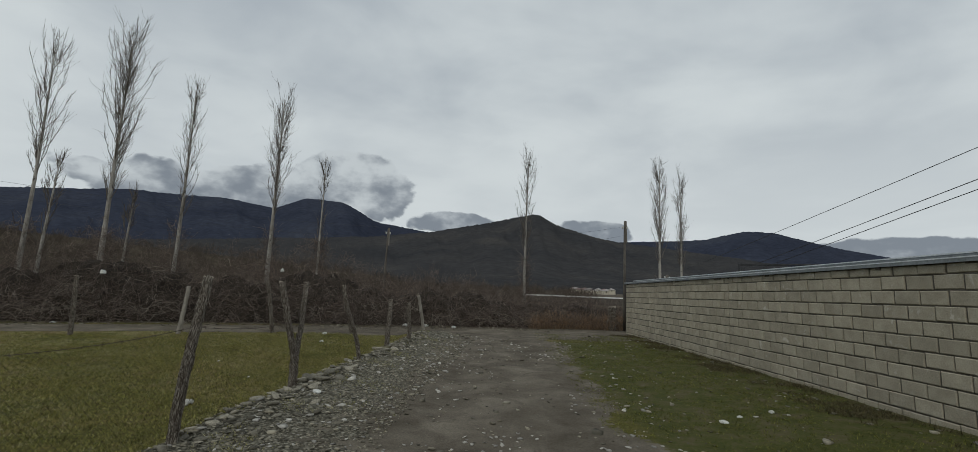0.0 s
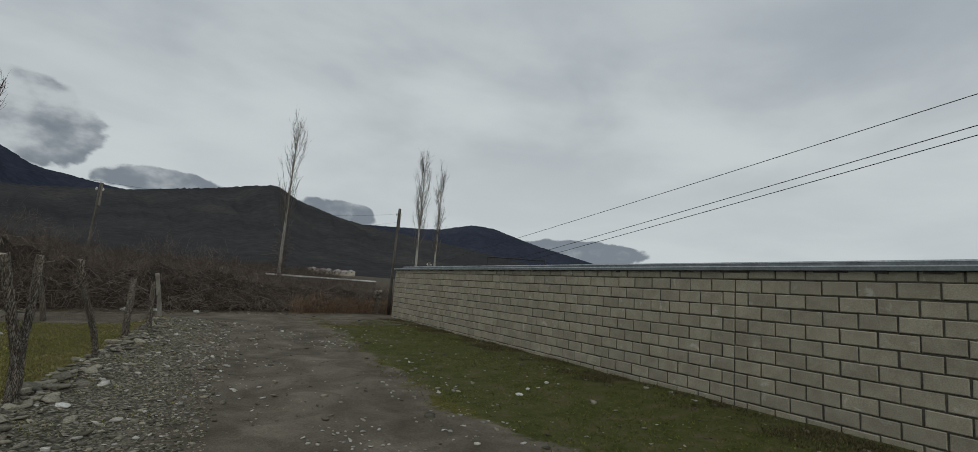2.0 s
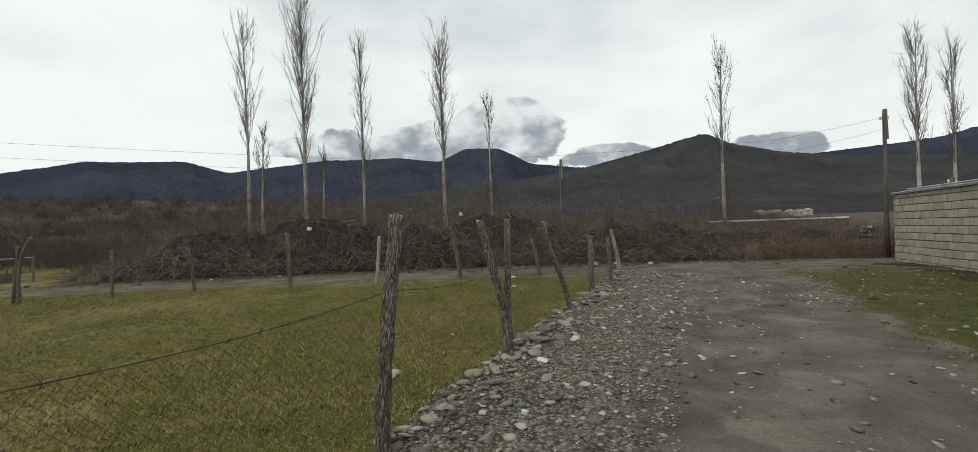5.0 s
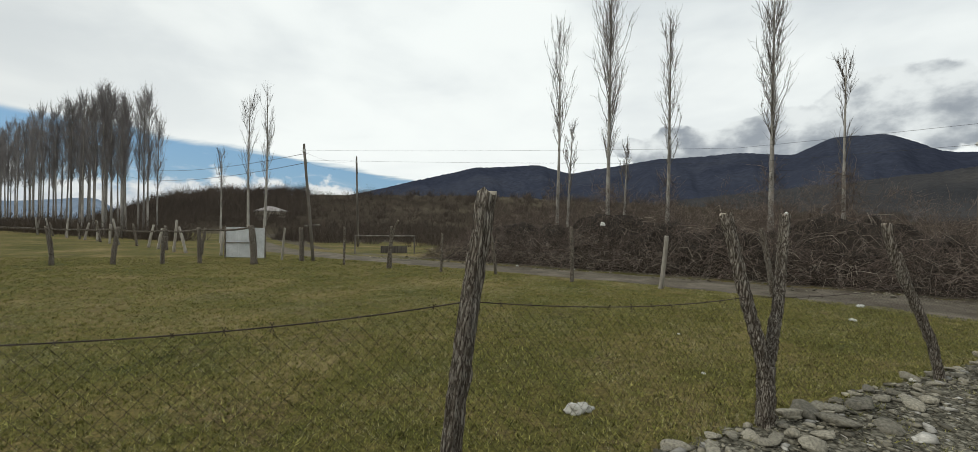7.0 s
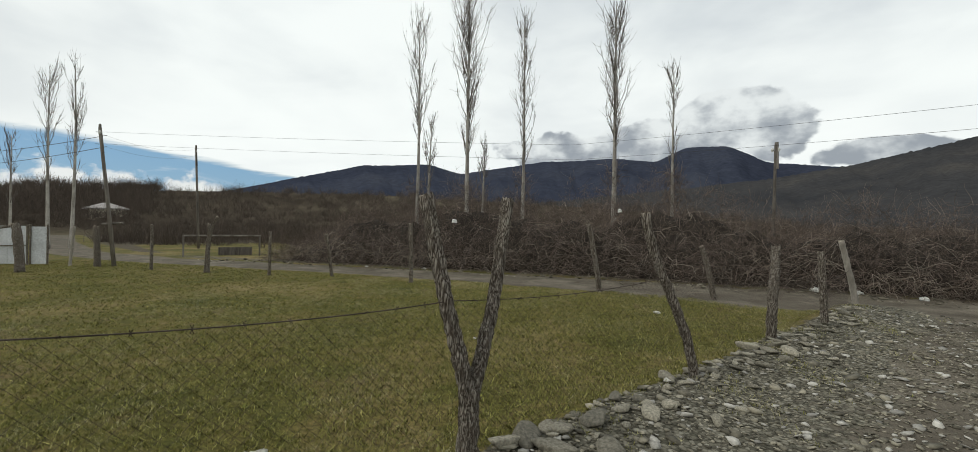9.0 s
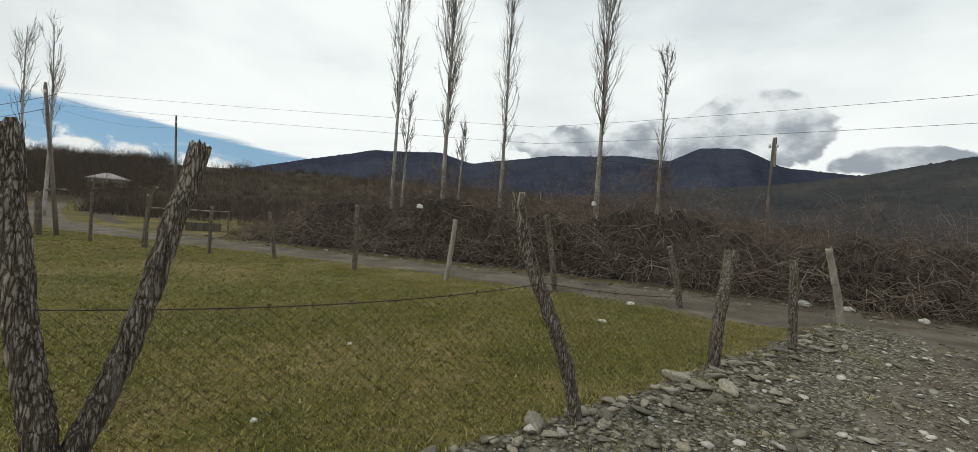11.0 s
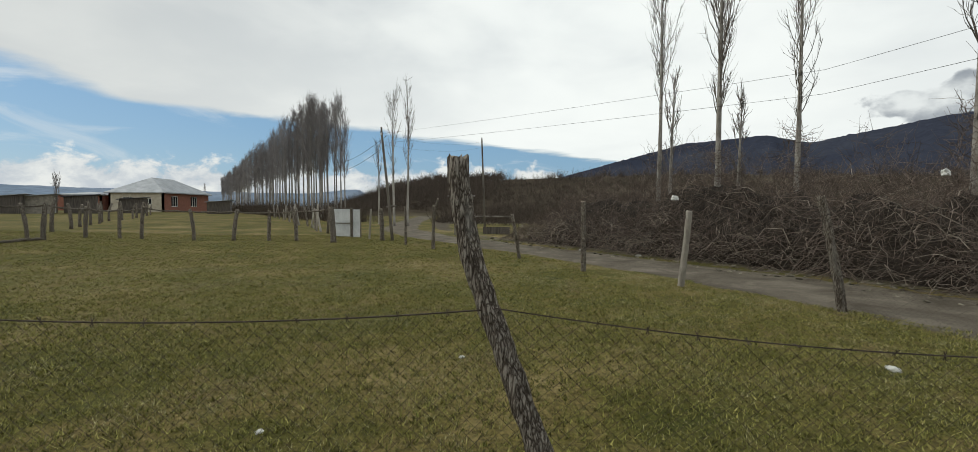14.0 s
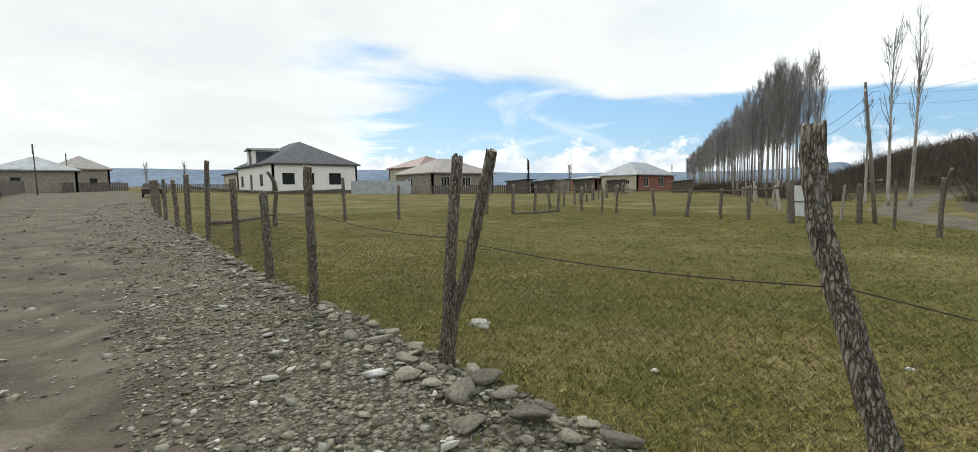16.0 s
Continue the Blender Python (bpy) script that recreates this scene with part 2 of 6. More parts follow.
M_ROWTRUNK = surf("dark_poplar_trunks", (0.15, 0.135, 0.12), (0.36, 0.335, 0.305), 1.6, 24, 0.9, 0.3, 0.02, stretch=(1, 1, 0.4), rand=0.25)
M_ROWTWIG = surf("dark_poplar_twigs", (0.205, 0.19, 0.19), (0.31, 0.29, 0.29), 1.0, 20, 0.9, 0, rand=0.15)
M_BRAMBLE = surf("bramble_stems", (0.086, 0.064, 0.051), (0.205, 0.162, 0.134), 1.1, 30, 0.9, 0, island=True, rand=0.5)
M_BRAMBLE_PALE = surf("dry_pale_stems", (0.20, 0.165, 0.13), (0.33, 0.285, 0.235), 1.5, 30, 0.9, 0, island=True, rand=0.3)
# near-black brown paints the thicket's inner shade; also the cypress crown
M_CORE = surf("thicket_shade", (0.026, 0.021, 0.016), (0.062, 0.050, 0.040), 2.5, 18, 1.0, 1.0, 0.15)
M_STONE = surf("slate_stone", (0.150, 0.137, 0.106), (0.315, 0.290, 0.228), 5, 45, 0.85, 0.4, 0.01, rand=0.38, stain=(0.36, 0.34, 0.30), stain_at=0.66)
M_GRAVEL = surf("loose_gravel", (0.105, 0.096, 0.072), (0.262, 0.238, 0.182), 6, 50, 0.9, 0.3, 0.006, rand=0.55, island=True)
M_BLOCK = surf("concrete_block", (0.315, 0.280, 0.212), (0.390, 0.350, 0.268), 5, 70, 0.92, 0.5, 0.006, rand=0.10, stain=(0.52, 0.48, 0.41), stain_at=0.60)
M_BLOCK_FAR = surf("concrete_block_run", (0.315, 0.280, 0.212), (0.390, 0.350, 0.268), 5, 70, 0.92, 0.5, 0.006, rand=0.10, island=True, stain=(0.52, 0.48, 0.41), stain_at=0.60)
M_MORTAR = surf("wall_mortar", (0.085, 0.076, 0.062), (0.15, 0.135, 0.11), 6, 50, 0.95, 0.5)
M_CAP = surf("zinc_capping", (0.15, 0.165, 0.17), (0.24, 0.26, 0.27), 3, 30, 0.6, 0.15)
M_CAPEDGE = surf("pale_capping_edge", (0.50, 0.52, 0.53), (0.66, 0.68, 0.69), 3, 30, 0.5, 0.1)
M_WIRE = surf("rusty_wire", (0.045, 0.036, 0.030), (0.09, 0.070, 0.058), 12, 60, 0.9, 0.2)
M_CABLE = surf("black_cable", (0.03, 0.03, 0.032), (0.06, 0.06, 0.062), 4, 30, 0.6, 0.1)
M_WHITEWALL = surf("white_render", (0.74, 0.73, 0.70), (0.82, 0.81, 0.79), 0.8, 12, 0.9, 0.15, vary=0.06)
M_GREYROOF = surf("grey_sheet_roof", (0.055, 0.060, 0.075), (0.08, 0.086, 0.102), 1.0, 14, 0.75, 0.1, vary=0.1)
M_SILVERROOF = surf("silver_sheet_roof", (0.32, 0.34, 0.36), (0.45, 0.47, 0.49), 0.9, 14, 0.75, 0.1, vary=0.1)
M_BROWNROOF = surf("brown_sheet_roof", (0.20, 0.135, 0.125), (0.28, 0.19, 0.175), 0.9, 14, 0.6, 0.1, vary=0.1)
M_FADEDROOF = surf("faded_asbestos_roof", (0.30, 0.275, 0.26), (0.40, 0.37, 0.35), 1.5, 14, 0.85, 0.2, vary=0.12)
M_RUBBLE = surf("rubble_stone_wall", (0.20, 0.18, 0.15), (0.34, 0.31, 0.26), 3.5, 18, 0.95, 0.5, 0.03)
M_CREAM = surf("cream_stone_wall", (0.46, 0.41, 0.32), (0.58, 0.53, 0.43), 2.5, 20, 0.95, 0.3, vary=0.12)
M_REDBRICK = surf("red_brick_wall", (0.24, 0.105, 0.075), (0.32, 0.15, 0.11), 3, 20, 0.95, 0.3, vary=0.15)
M_SHEDWOOD = surf("dark_shed_boards", (0.07, 0.06, 0.052), (0.16, 0.14, 0.12), 3, 20, 0.95, 0.3, stretch=(4, 4, 0.4))
M_GLASSDARK = surf("dark_window_glass", (0.02, 0.022, 0.025), (0.035, 0.037, 0.04), 1, 8, 0.15, 0)
M_WHITEPAINT = surf("white_paint", (0.68, 0.68, 0.66), (0.80, 0.80, 0.78), 3, 30, 0.6, 0.1, vary=0.08)
M_SHEET = surf("galvanised_sheet", (0.50, 0.52, 0.53), (0.66, 0.68, 0.69), 2, 20, 0.55, 0.15, metal=0.25, stain=(0.36, 0.33, 0.29), stain_at=0.66)
M_LITTER = surf("pale_plastic_litter", (0.50, 0.50, 0.46), (0.68, 0.68, 0.65), 8, 50, 0.6, 0.3)
M_CLOTH = surf("dirty_white_cloth", (0.30, 0.29, 0.25), (0.48, 0.47, 0.42), 9, 50, 0.95, 0.4)
M_TYRE = surf("tyre_rubber", (0.015, 0.015, 0.016), (0.03, 0.03, 0.03), 6, 40, 0.85, 0.1)
M_CARRED = surf("dark_red_car_paint", (0.022, 0.010, 0.011), (0.035, 0.014, 0.015), 1, 10, 0.3, 0)
M_TIN = surf("corrugated_fence_sheet", (0.34, 0.36, 0.38), (0.46, 0.48, 0.50), 1.2, 14, 0.55, 0.1, metal=0.25)
M_MOSSBLADE = surf("moss_blades", (0.068, 0.082, 0.015), (0.165, 0.155, 0.040), 0.9, 30, 0.85, 0, island=True, rand=0.62)
M_BLADE = surf("grass_blades", (0.106, 0.114, 0.023), (0.268, 0.244, 0.082), 0.9, 30, 0.85, 0, island=True, rand=0.62)
M_STRAW = surf("dry_grass_blades", (0.28, 0.258, 0.128), (0.43, 0.40, 0.225), 1.2, 30, 0.9, 0, island=True, rand=0.35)
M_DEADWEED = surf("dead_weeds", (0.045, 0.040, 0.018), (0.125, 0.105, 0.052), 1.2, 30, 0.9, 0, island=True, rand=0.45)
M_SCRUB = surf("bare_scrub", (0.060, 0.046, 0.036), (0.125, 0.100, 0.078), 0.05, 3, 0.95, 0, island=True, rand=0.45)


def hill_material(name, c1, c2, c3, scale, fine):
    m, t, b = nodes_of(name)
    g = t.nodes.new("ShaderNodeTexCoord")
    v = g.outputs["Object"]
    col = n_ramp(t, n_noise(t, v, scale, 6, 0.6, 0.4), [(0.33, c1), (0.55, c2), (0.72, c3)])
    gr = n_noise(t, v, fine, 5, 0.65)
    col = n_mix(t, 1.0, col, n_ramp(t, gr, [(0.3, (0.75, 0.75, 0.75)), (0.7, (1.22, 1.22, 1.22))]), "MULTIPLY")
    t.links.new(col, b.inputs["Base Color"])
    b.inputs["Roughness"].default_value = 1.0
    b.inputs["Specular IOR Level"].default_value = 0.0
    n_bump(t, b, gr, 0.6, 2.0 / max(fine, 0.02) * 0.02)
    return m


# blue of the far ranges is distance haze painted into the base colour
M_FARRANGE = hill_material("hazed_forest_range", (0.032, 0.037, 0.055), (0.042, 0.048, 0.068), (0.055, 0.060, 0.077), 0.0016, 0.03)
M_MIDRANGE = hill_material("brown_forest_mountain", (0.040, 0.041, 0.044), (0.054, 0.053, 0.054), (0.070, 0.066, 0.062), 0.004, 0.06)
M_NEARHILL = hill_material("scrub_hillside", (0.042, 0.035, 0.027), (0.07, 0.058, 0.044), (0.135, 0.118, 0.082), 0.03, 0.45)
# farthest hills: aerial haze put into the colour as pale blue
M_PALERANGE = hill_material("hazed_distant_hills", (0.16, 0.21, 0.28), (0.20, 0.25, 0.32), (0.24, 0.29, 0.36), 0.0016, 0.02)


def ground_material():
    m, t, b = nodes_of("ground_turf_and_dirt")
    tc = t.nodes.new("ShaderNodeTexCoord")
    v = tc.outputs["Object"]

    def attr(n):
        a = t.nodes.new("ShaderNodeAttribute")
        a.attribute_name = n
        return a.outputs["Fac"]

    n1, n2, n3 = n_noise(t, v, 0.35, 5, 0.6, 0.4), n_noise(t, v, 3.2, 6, 0.65), n_noise(t, v, 26, 5, 0.7)
    grass = n_ramp(t, n_math(t, "ADD", n_math(t, "MULTIPLY", n1, 0.6), n_math(t, "MULTIPLY", n2, 0.4)), [(0.36, (0.051, 0.057, 0.012)), (0.47, (0.098, 0.091, 0.024)), (0.55, (0.142, 0.115, 0.043)), (0.64, (0.222, 0.178, 0.083))])
    worn = n_math(t, "ADD", n_math(t, "MULTIPLY", n_noise(t, v, 0.85, 5, 0.62, 0.6), 0.7), n_math(t, "MULTIPLY", n2, 0.3))
    grass = n_mix(t, n_range(t, worn, 0.53, 0.64, 0.0, 0.6), grass, n_ramp(t, n3, [(0.35, (0.070, 0.050, 0.024)), (0.65, (0.150, 0.115, 0.062))]))
    grass = n_mix(t, 1.0, grass, n_ramp(t, n3, [(0.30, (0.35, 0.36, 0.34)), (0.70, (1.65, 1.6, 1.5))]), "MULTIPLY")
    earth = n_ramp(t, n_noise(t, v, 1.1, 6, 0.65, 0.5), [(0.34, (0.084, 0.071, 0.053)), (0.52, (0.134, 0.115, 0.089)), (0.70, (0.206, 0.180, 0.142))])
    earth = n_mix(t, 1.0, earth, n_ramp(t, n_noise(t, v, 42, 5, 0.7), [(0.28, (0.68, 0.68, 0.68)), (0.72, (1.3, 1.3, 1.3))]), "MULTIPLY")
    vor = t.nodes.new("ShaderNodeTexVoronoi")
    vor.inputs["Scale"].default_value = 26
    t.links.new(v, vor.inputs["Vector"])
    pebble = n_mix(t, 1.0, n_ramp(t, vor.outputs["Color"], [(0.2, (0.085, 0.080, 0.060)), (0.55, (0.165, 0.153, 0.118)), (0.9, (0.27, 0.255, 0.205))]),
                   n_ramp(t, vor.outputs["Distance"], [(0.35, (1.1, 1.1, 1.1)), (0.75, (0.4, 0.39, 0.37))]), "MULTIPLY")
    brk = n_math(t, "MULTIPLY", n_math(t, "SUBTRACT", n_math(t, "ADD", n_math(t, "MULTIPLY", n2, 0.6), n_math(t, "MULTIPLY", n_noise(t, v, 11, 5, 0.6), 0.4)), 0.5), 1.7)
    dirt_m = n_range(t, n_math(t, "ADD", attr("dirt"), brk), 0.38, 0.62)
    grav_m = n_range(t, n_math(t, "ADD", attr("gravel"), brk), 0.38, 0.62)
    scrub_m = n_range(t, n_math(t, "ADD", attr("scrub"), brk), 0.35, 0.65)
    moss = n_ramp(t, n_math(t, "ADD", n_math(t, "MULTIPLY", n2, 0.7), n_math(t, "MULTIPLY", n3, 0.3)), [(0.34, (0.029, 0.036, 0.010)), (0.48, (0.066, 0.072, 0.018)), (0.58, (0.094, 0.082, 0.040)), (0.70, (0.125, 0.107, 0.070))])
    grass = n_mix(t, n_range(t, n_math(t, "ADD", attr("moss"), brk), 0.3, 0.7), grass, moss)
    col = n_mix(t, dirt_m, grass, earth)
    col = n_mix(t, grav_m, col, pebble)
    col = n_mix(t, scrub_m, col, n_ramp(t, n2, [(0.3, (0.05, 0.04, 0.028)), (0.7, (0.12, 0.10, 0.07))]))
    t.links.new(col, b.inputs["Base Color"])
    b.inputs["Roughness"].default_value = 0.95
    b.inputs["Specular IOR Level"].default_value = 0.15
    h = n_math(t, "ADD", n_math(t, "MULTIPLY", n3, 0.6), n_math(t, "MULTIPLY", n2, 0.9))
    n_bump(t, b, h, 0.7, 0.05)
    return m


M_GROUND = ground_material()

# ---- building kit ----
rng = np.random.default_rng(7)


def mesh_np(name, V, F, mats, smooth=False, idx=None):
    me = bpy.data.meshes.new(name)
    V, F = np.asarray(V, dtype=np.float32), np.asarray(F, dtype=np.int32)
    me.vertices.add(len(V))
    me.vertices.foreach_set("co", V.ravel())
    me.loops.add(F.size)
    me.loops.foreach_set("vertex_index", F.ravel())
    me.polygons.add(len(F))
    me.polygons.foreach_set("loop_start", np.arange(0, F.size, F.shape[1], dtype=np.int32))
    if idx is not None:
        me.polygons.foreach_set("material_index", np.asarray(idx, dtype=np.int32))
    if smooth:
        me.polygons.foreach_set("use_smooth", np.ones(len(F), dtype=bool))
    for m in mats if isinstance(mats, (list, tuple)) else [mats]:
        me.materials.append(m)
    me.update(calc_edges=True)
    me.validate()
    return me


class Geo:
    """Collects polygons for one mesh."""

    def __init__(self):
        self.v, self.f, self.m = [], [], []

    def add(self, vs, fs, mi=0):
        o = len(self.v)
        self.v += [tuple(p) for p in vs]
        self.f += [tuple(i + o for i in f) for f in fs]
        self.m += [mi] * len(fs)
        return self

    def box(self, lo, hi, mi=0, m=None):
        (a, b, c), (d, e, f) = lo, hi
        vs = [Vector(p) for p in ((a, b, c), (d, b, c), (d, e, c), (a, e, c), (a, b, f), (d, b, f), (d, e, f), (a, e, f))]
        if m is not None:
            vs = [m @ p for p in vs]
        return self.add(vs, [(3, 2, 1, 0), (4, 5, 6, 7), (0, 1, 5, 4), (1, 2, 6, 5), (2, 3, 7, 6), (3, 0, 4, 7)], mi)

    def tube(self, pts, radii, sides=8, wob=0.0, seed=0, mi=0, cap_mi=None, cap=True):
        r = random.Random(seed)
        pts = [Vector(p) for p in pts]
        o, n = len(self.v), len(pts)
        ref = Vector((0.31, 0.9, 0.2)).normalized()
        ph = [r.uniform(-1, 1) for _ in range(sides)]
        for i, p in enumerate(pts):
            d = (pts[min(i + 1, n - 1)] - pts[max(i - 1, 0)]).normalized()
            u = d.cross(ref).normalized()
            w = d.cross(u)
            for k in range(sides):
                a = 2 * math.pi * k / sides
                q = radii[i] * (1 + wob * (0.6 * ph[k] + 0.5 * r.uniform(-1, 1)))
                self.v.append(tuple(p + (u * math.cos(a) + w * math.sin(a)) * q))
        for i in range(n - 1):
            for k in range(sides):
                a, b = o + i * sides + k, o + i * sides + (k + 1) % sides
                self.f.append((a, b, b + sides, a + sides))
                self.m.append(mi)
        if cap:
            self.f.append(tuple(o + (n - 1) * sides + k for k in range(sides)))
            self.m.append(mi if cap_mi is None else cap_mi)
            self.f.append(tuple(o + k for k in reversed(range(sides))))
            self.m.append(mi)
        return self

    def mesh(self, name, mats, smooth=False):
        me = bpy.data.meshes.new(name)
        me.from_pydata(self.v, [], self.f)
        for m in mats if isinstance(mats, (list, tuple)) else [mats]:
            me.materials.append(m)
        me.polygons.foreach_set("material_index", self.m)
        if smooth:
            me.polygons.foreach_set("use_smooth", [True] * len(self.f))
        me.update()
        return me


def part(name, geo, mats, parent=None, label="", smooth=False):
    me = geo if isinstance(geo, bpy.types.Mesh) else geo.mesh(name, mats, smooth)
    ob = new(name, me)
    if parent is not None:
        ob.parent = parent
    if label:
        ob["label"] = label
    return ob


def thing(name, at=(0, 0, 0), rz=0.0, **tags):
    ob = new(name)
    ob.empty_display_size = 0.2
    ob.matrix_basis = pose(*at, 0, 0, rz)
    return tagged(ob, **tags)


def smooth_noise(x, y, s, seed=0.0):
    """Cheap rolling noise in about -1 to 1."""
    x, y = np.asarray(x) * s + seed, np.asarray(y) * s - seed * 1.7
    return (np.sin(x * 1.9 + 1.3 * np.sin(y * 1.1)) + np.sin(y * 2.3 + 1.7 * np.sin(x * 0.7 + 2)) + 0.5 * np.sin(3.7 * x + 2.9 * y)) / 2.5


def sstep(v, lo, hi):
    u = np.clip((np.asarray(v, dtype=float) - lo) / (hi - lo), 0, 1)
    return u * u * (3 - 2 * u)


# ---- lie of the land ----
def fence_x(y):
    """The roadside fence line."""
    return np.interp(y, [-60, -20, -6, 2.5, 7.5, 12.3, 17.5, 22], [-8.5, -4.3, -3.55, -3.0, -2.82, -2.48, -2.25, -2.1])


def track_y(x):
    """Middle of the cart track along the hedge."""
    return np.interp(x, [-70, -45, -32, -25, -20, -15, -10, -5, 0, 6, 30], [7.0, 6.4, 6.9, 9.0, 11.3, 13.7, 15.9, 17.4, 18.6, 19.8, 23.0])


def hedge_y(x):
    """Foot of the hedge."""
    return track_y(x) + np.interp(x, [-40, -25, -15, -5, 3], [2.2, 2.4, 2.0, 2.0, 2.3])


def ground_z(x, y):
    x, y = np.asarray(x, dtype=float), np.asarray(y, dtype=float)
    u = np.maximum(4 - y, 0)
    z = -0.15 + (0.026 + 0.0001 * np.maximum(x, -80)) * np.where(u < 6, u * u / 12, u - 3) * (1 - 0.7 * sstep(-y, 140, 800))
    side = x - fence_x(y)
    z = z + 0.13 * np.exp(-(((side - 0.1) / 0.5) ** 2)) * sstep(19.2, 0, 1) * (1 - sstep(y, 16.5, 18.5))
    z = z + 0.05 * sstep(side, 0.2, 1.0) * (1 - sstep(side, 1.4, 2.2)) * (1 - sstep(y, 16, 18.5))
    near = 1 - sstep(np.hypot(x, y - 6), 30, 60)
    z = z + near * (0.018 * smooth_noise(x, y, 0.9, 3) + 0.010 * smooth_noise(x, y, 3.1, 8))
    bank = sstep(x, 3.2, 6.2) * (1 - sstep(x, 6.5, 9)) * (1 - sstep(y, 19, 22))
    z = z + (0.02 + 0.0125 * np.clip(19 - y, 0, 34)) * bank
    road = np.exp(-(((x + 0.35) / 0.35) ** 2)) + np.exp(-(((x - 0.95) / 0.35) ** 2))
    z = z - 0.03 * road * (1 - sstep(y, 16, 19)) * (1 - sstep(-y, 20, 40))
    return z


def gz(x, y):
    return float(ground_z(x, y))


def spaced(lo, hi, step, far, grow=1.22):
    core = list(np.arange(lo, hi + step / 2, step))
    out, s, p = [], step, core[-1]
    while p < far:
        s *= grow
        p += s
        out.append(p)
    left, s, p = [], step, core[0]
    while p > -far:
        s *= grow
        p -= s
        left.append(p)
    return np.array(left[::-1] + core + out)


def build_ground():
    xs, ys = spaced(-24, 9, 0.22, 4200), spaced(-9, 22, 0.22, 4200)
    X, Y = np.meshgrid(xs, ys)
    Z = ground_z(X, Y)
    V = np.stack([X, Y, Z], -1).reshape(-1, 3)
    nx, ny = len(xs), len(ys)
    i = (np.arange(ny - 1)[:, None] * nx + np.arange(nx - 1)[None]).ravel()
    F = np.stack([i, i + 1, i + nx + 1, i + nx], -1)
    me = mesh_np("ground", V, F, M_GROUND, smooth=True)
    x, y = V[:, 0], V[:, 1]
    side = x - fence_x(y)
    before = 1 - sstep(y, 17.2, 18.8)
    ragged = 0.25 * smooth_noise(x, y, 0.55, 5)
    gravel = sstep(side, -0.25, 0.15) * (1 - sstep(x + ragged, -1.25, -0.75)) * before * (1 - sstep(-y, 12, 26) * 0.6)
    right = np.interp(y, [-60, -10, 0, 4, 9, 16], [2.6, 2.6, 2.5, 1.9, 1.55, 1.9])
    dirt = sstep(x + ragged, -1.4, -0.8) * (1 - sstep(x + 2.2 * ragged + 0.3 * smooth_noise(x, y, 1.7, 9), right - 0.3, right + 1.3)) * (1 - sstep(y, 17.5, 20))
    gravel = gravel * np.interp(side + ragged, [0.2, 1.1, 1.9], [1.0, 0.62, 0.42])
    dirt = np.maximum(dirt, sstep(side, -0.2, 0.1) * (x < 0) * before)
    tr = np.abs(y - track_y(x))
    wide = np.interp(x, [-30, -12, -4, 2, 8], [1.15, 1.2, 1.7, 2.4, 2.6])
    dirt = np.maximum(dirt, 1 - sstep(tr + 0.5 * ragged, wide - 0.35, wide + 0.45))
    verge = sstep(y - track_y(x), 1.0, 2.0)
    dirt = np.maximum(dirt, 0.55 * verge * (x < 6) * (1 - sstep(y - track_y(x), 2.6, 3.6)) * sstep(x, -31, -26))
    scrub = np.maximum(sstep(y - hedge_y(x), -0.2, 0.6), sstep(np.hypot(x, y), 140, 240)) * np.where(x > 16, sstep(y, 24, 30), 1)
    green = sstep(x, -46, -40) * (1 - sstep(x, -24, -21.5)) * sstep(y, 9.5, 11) * (1 - sstep(y, 19, 24))
    scrub = scrub * (1 - green)
    moss = 0.72 * sstep(x, 1.6, 2.6) * (1 - sstep(x, 6.6, 7.2)) * (1 - sstep(y, 15.5, 18.5))
    for n, a in (("gravel", gravel), ("dirt", dirt), ("scrub", scrub), ("moss", moss)):
        me.attributes.new(n, "FLOAT", "POINT").data.foreach_set("value", np.asarray(a, dtype=np.float32))
    ob = new("ground", me)
    return tagged(ob, "rough pasture, stony dirt road and bare track earth", "ground", kind="structure")


build_ground()


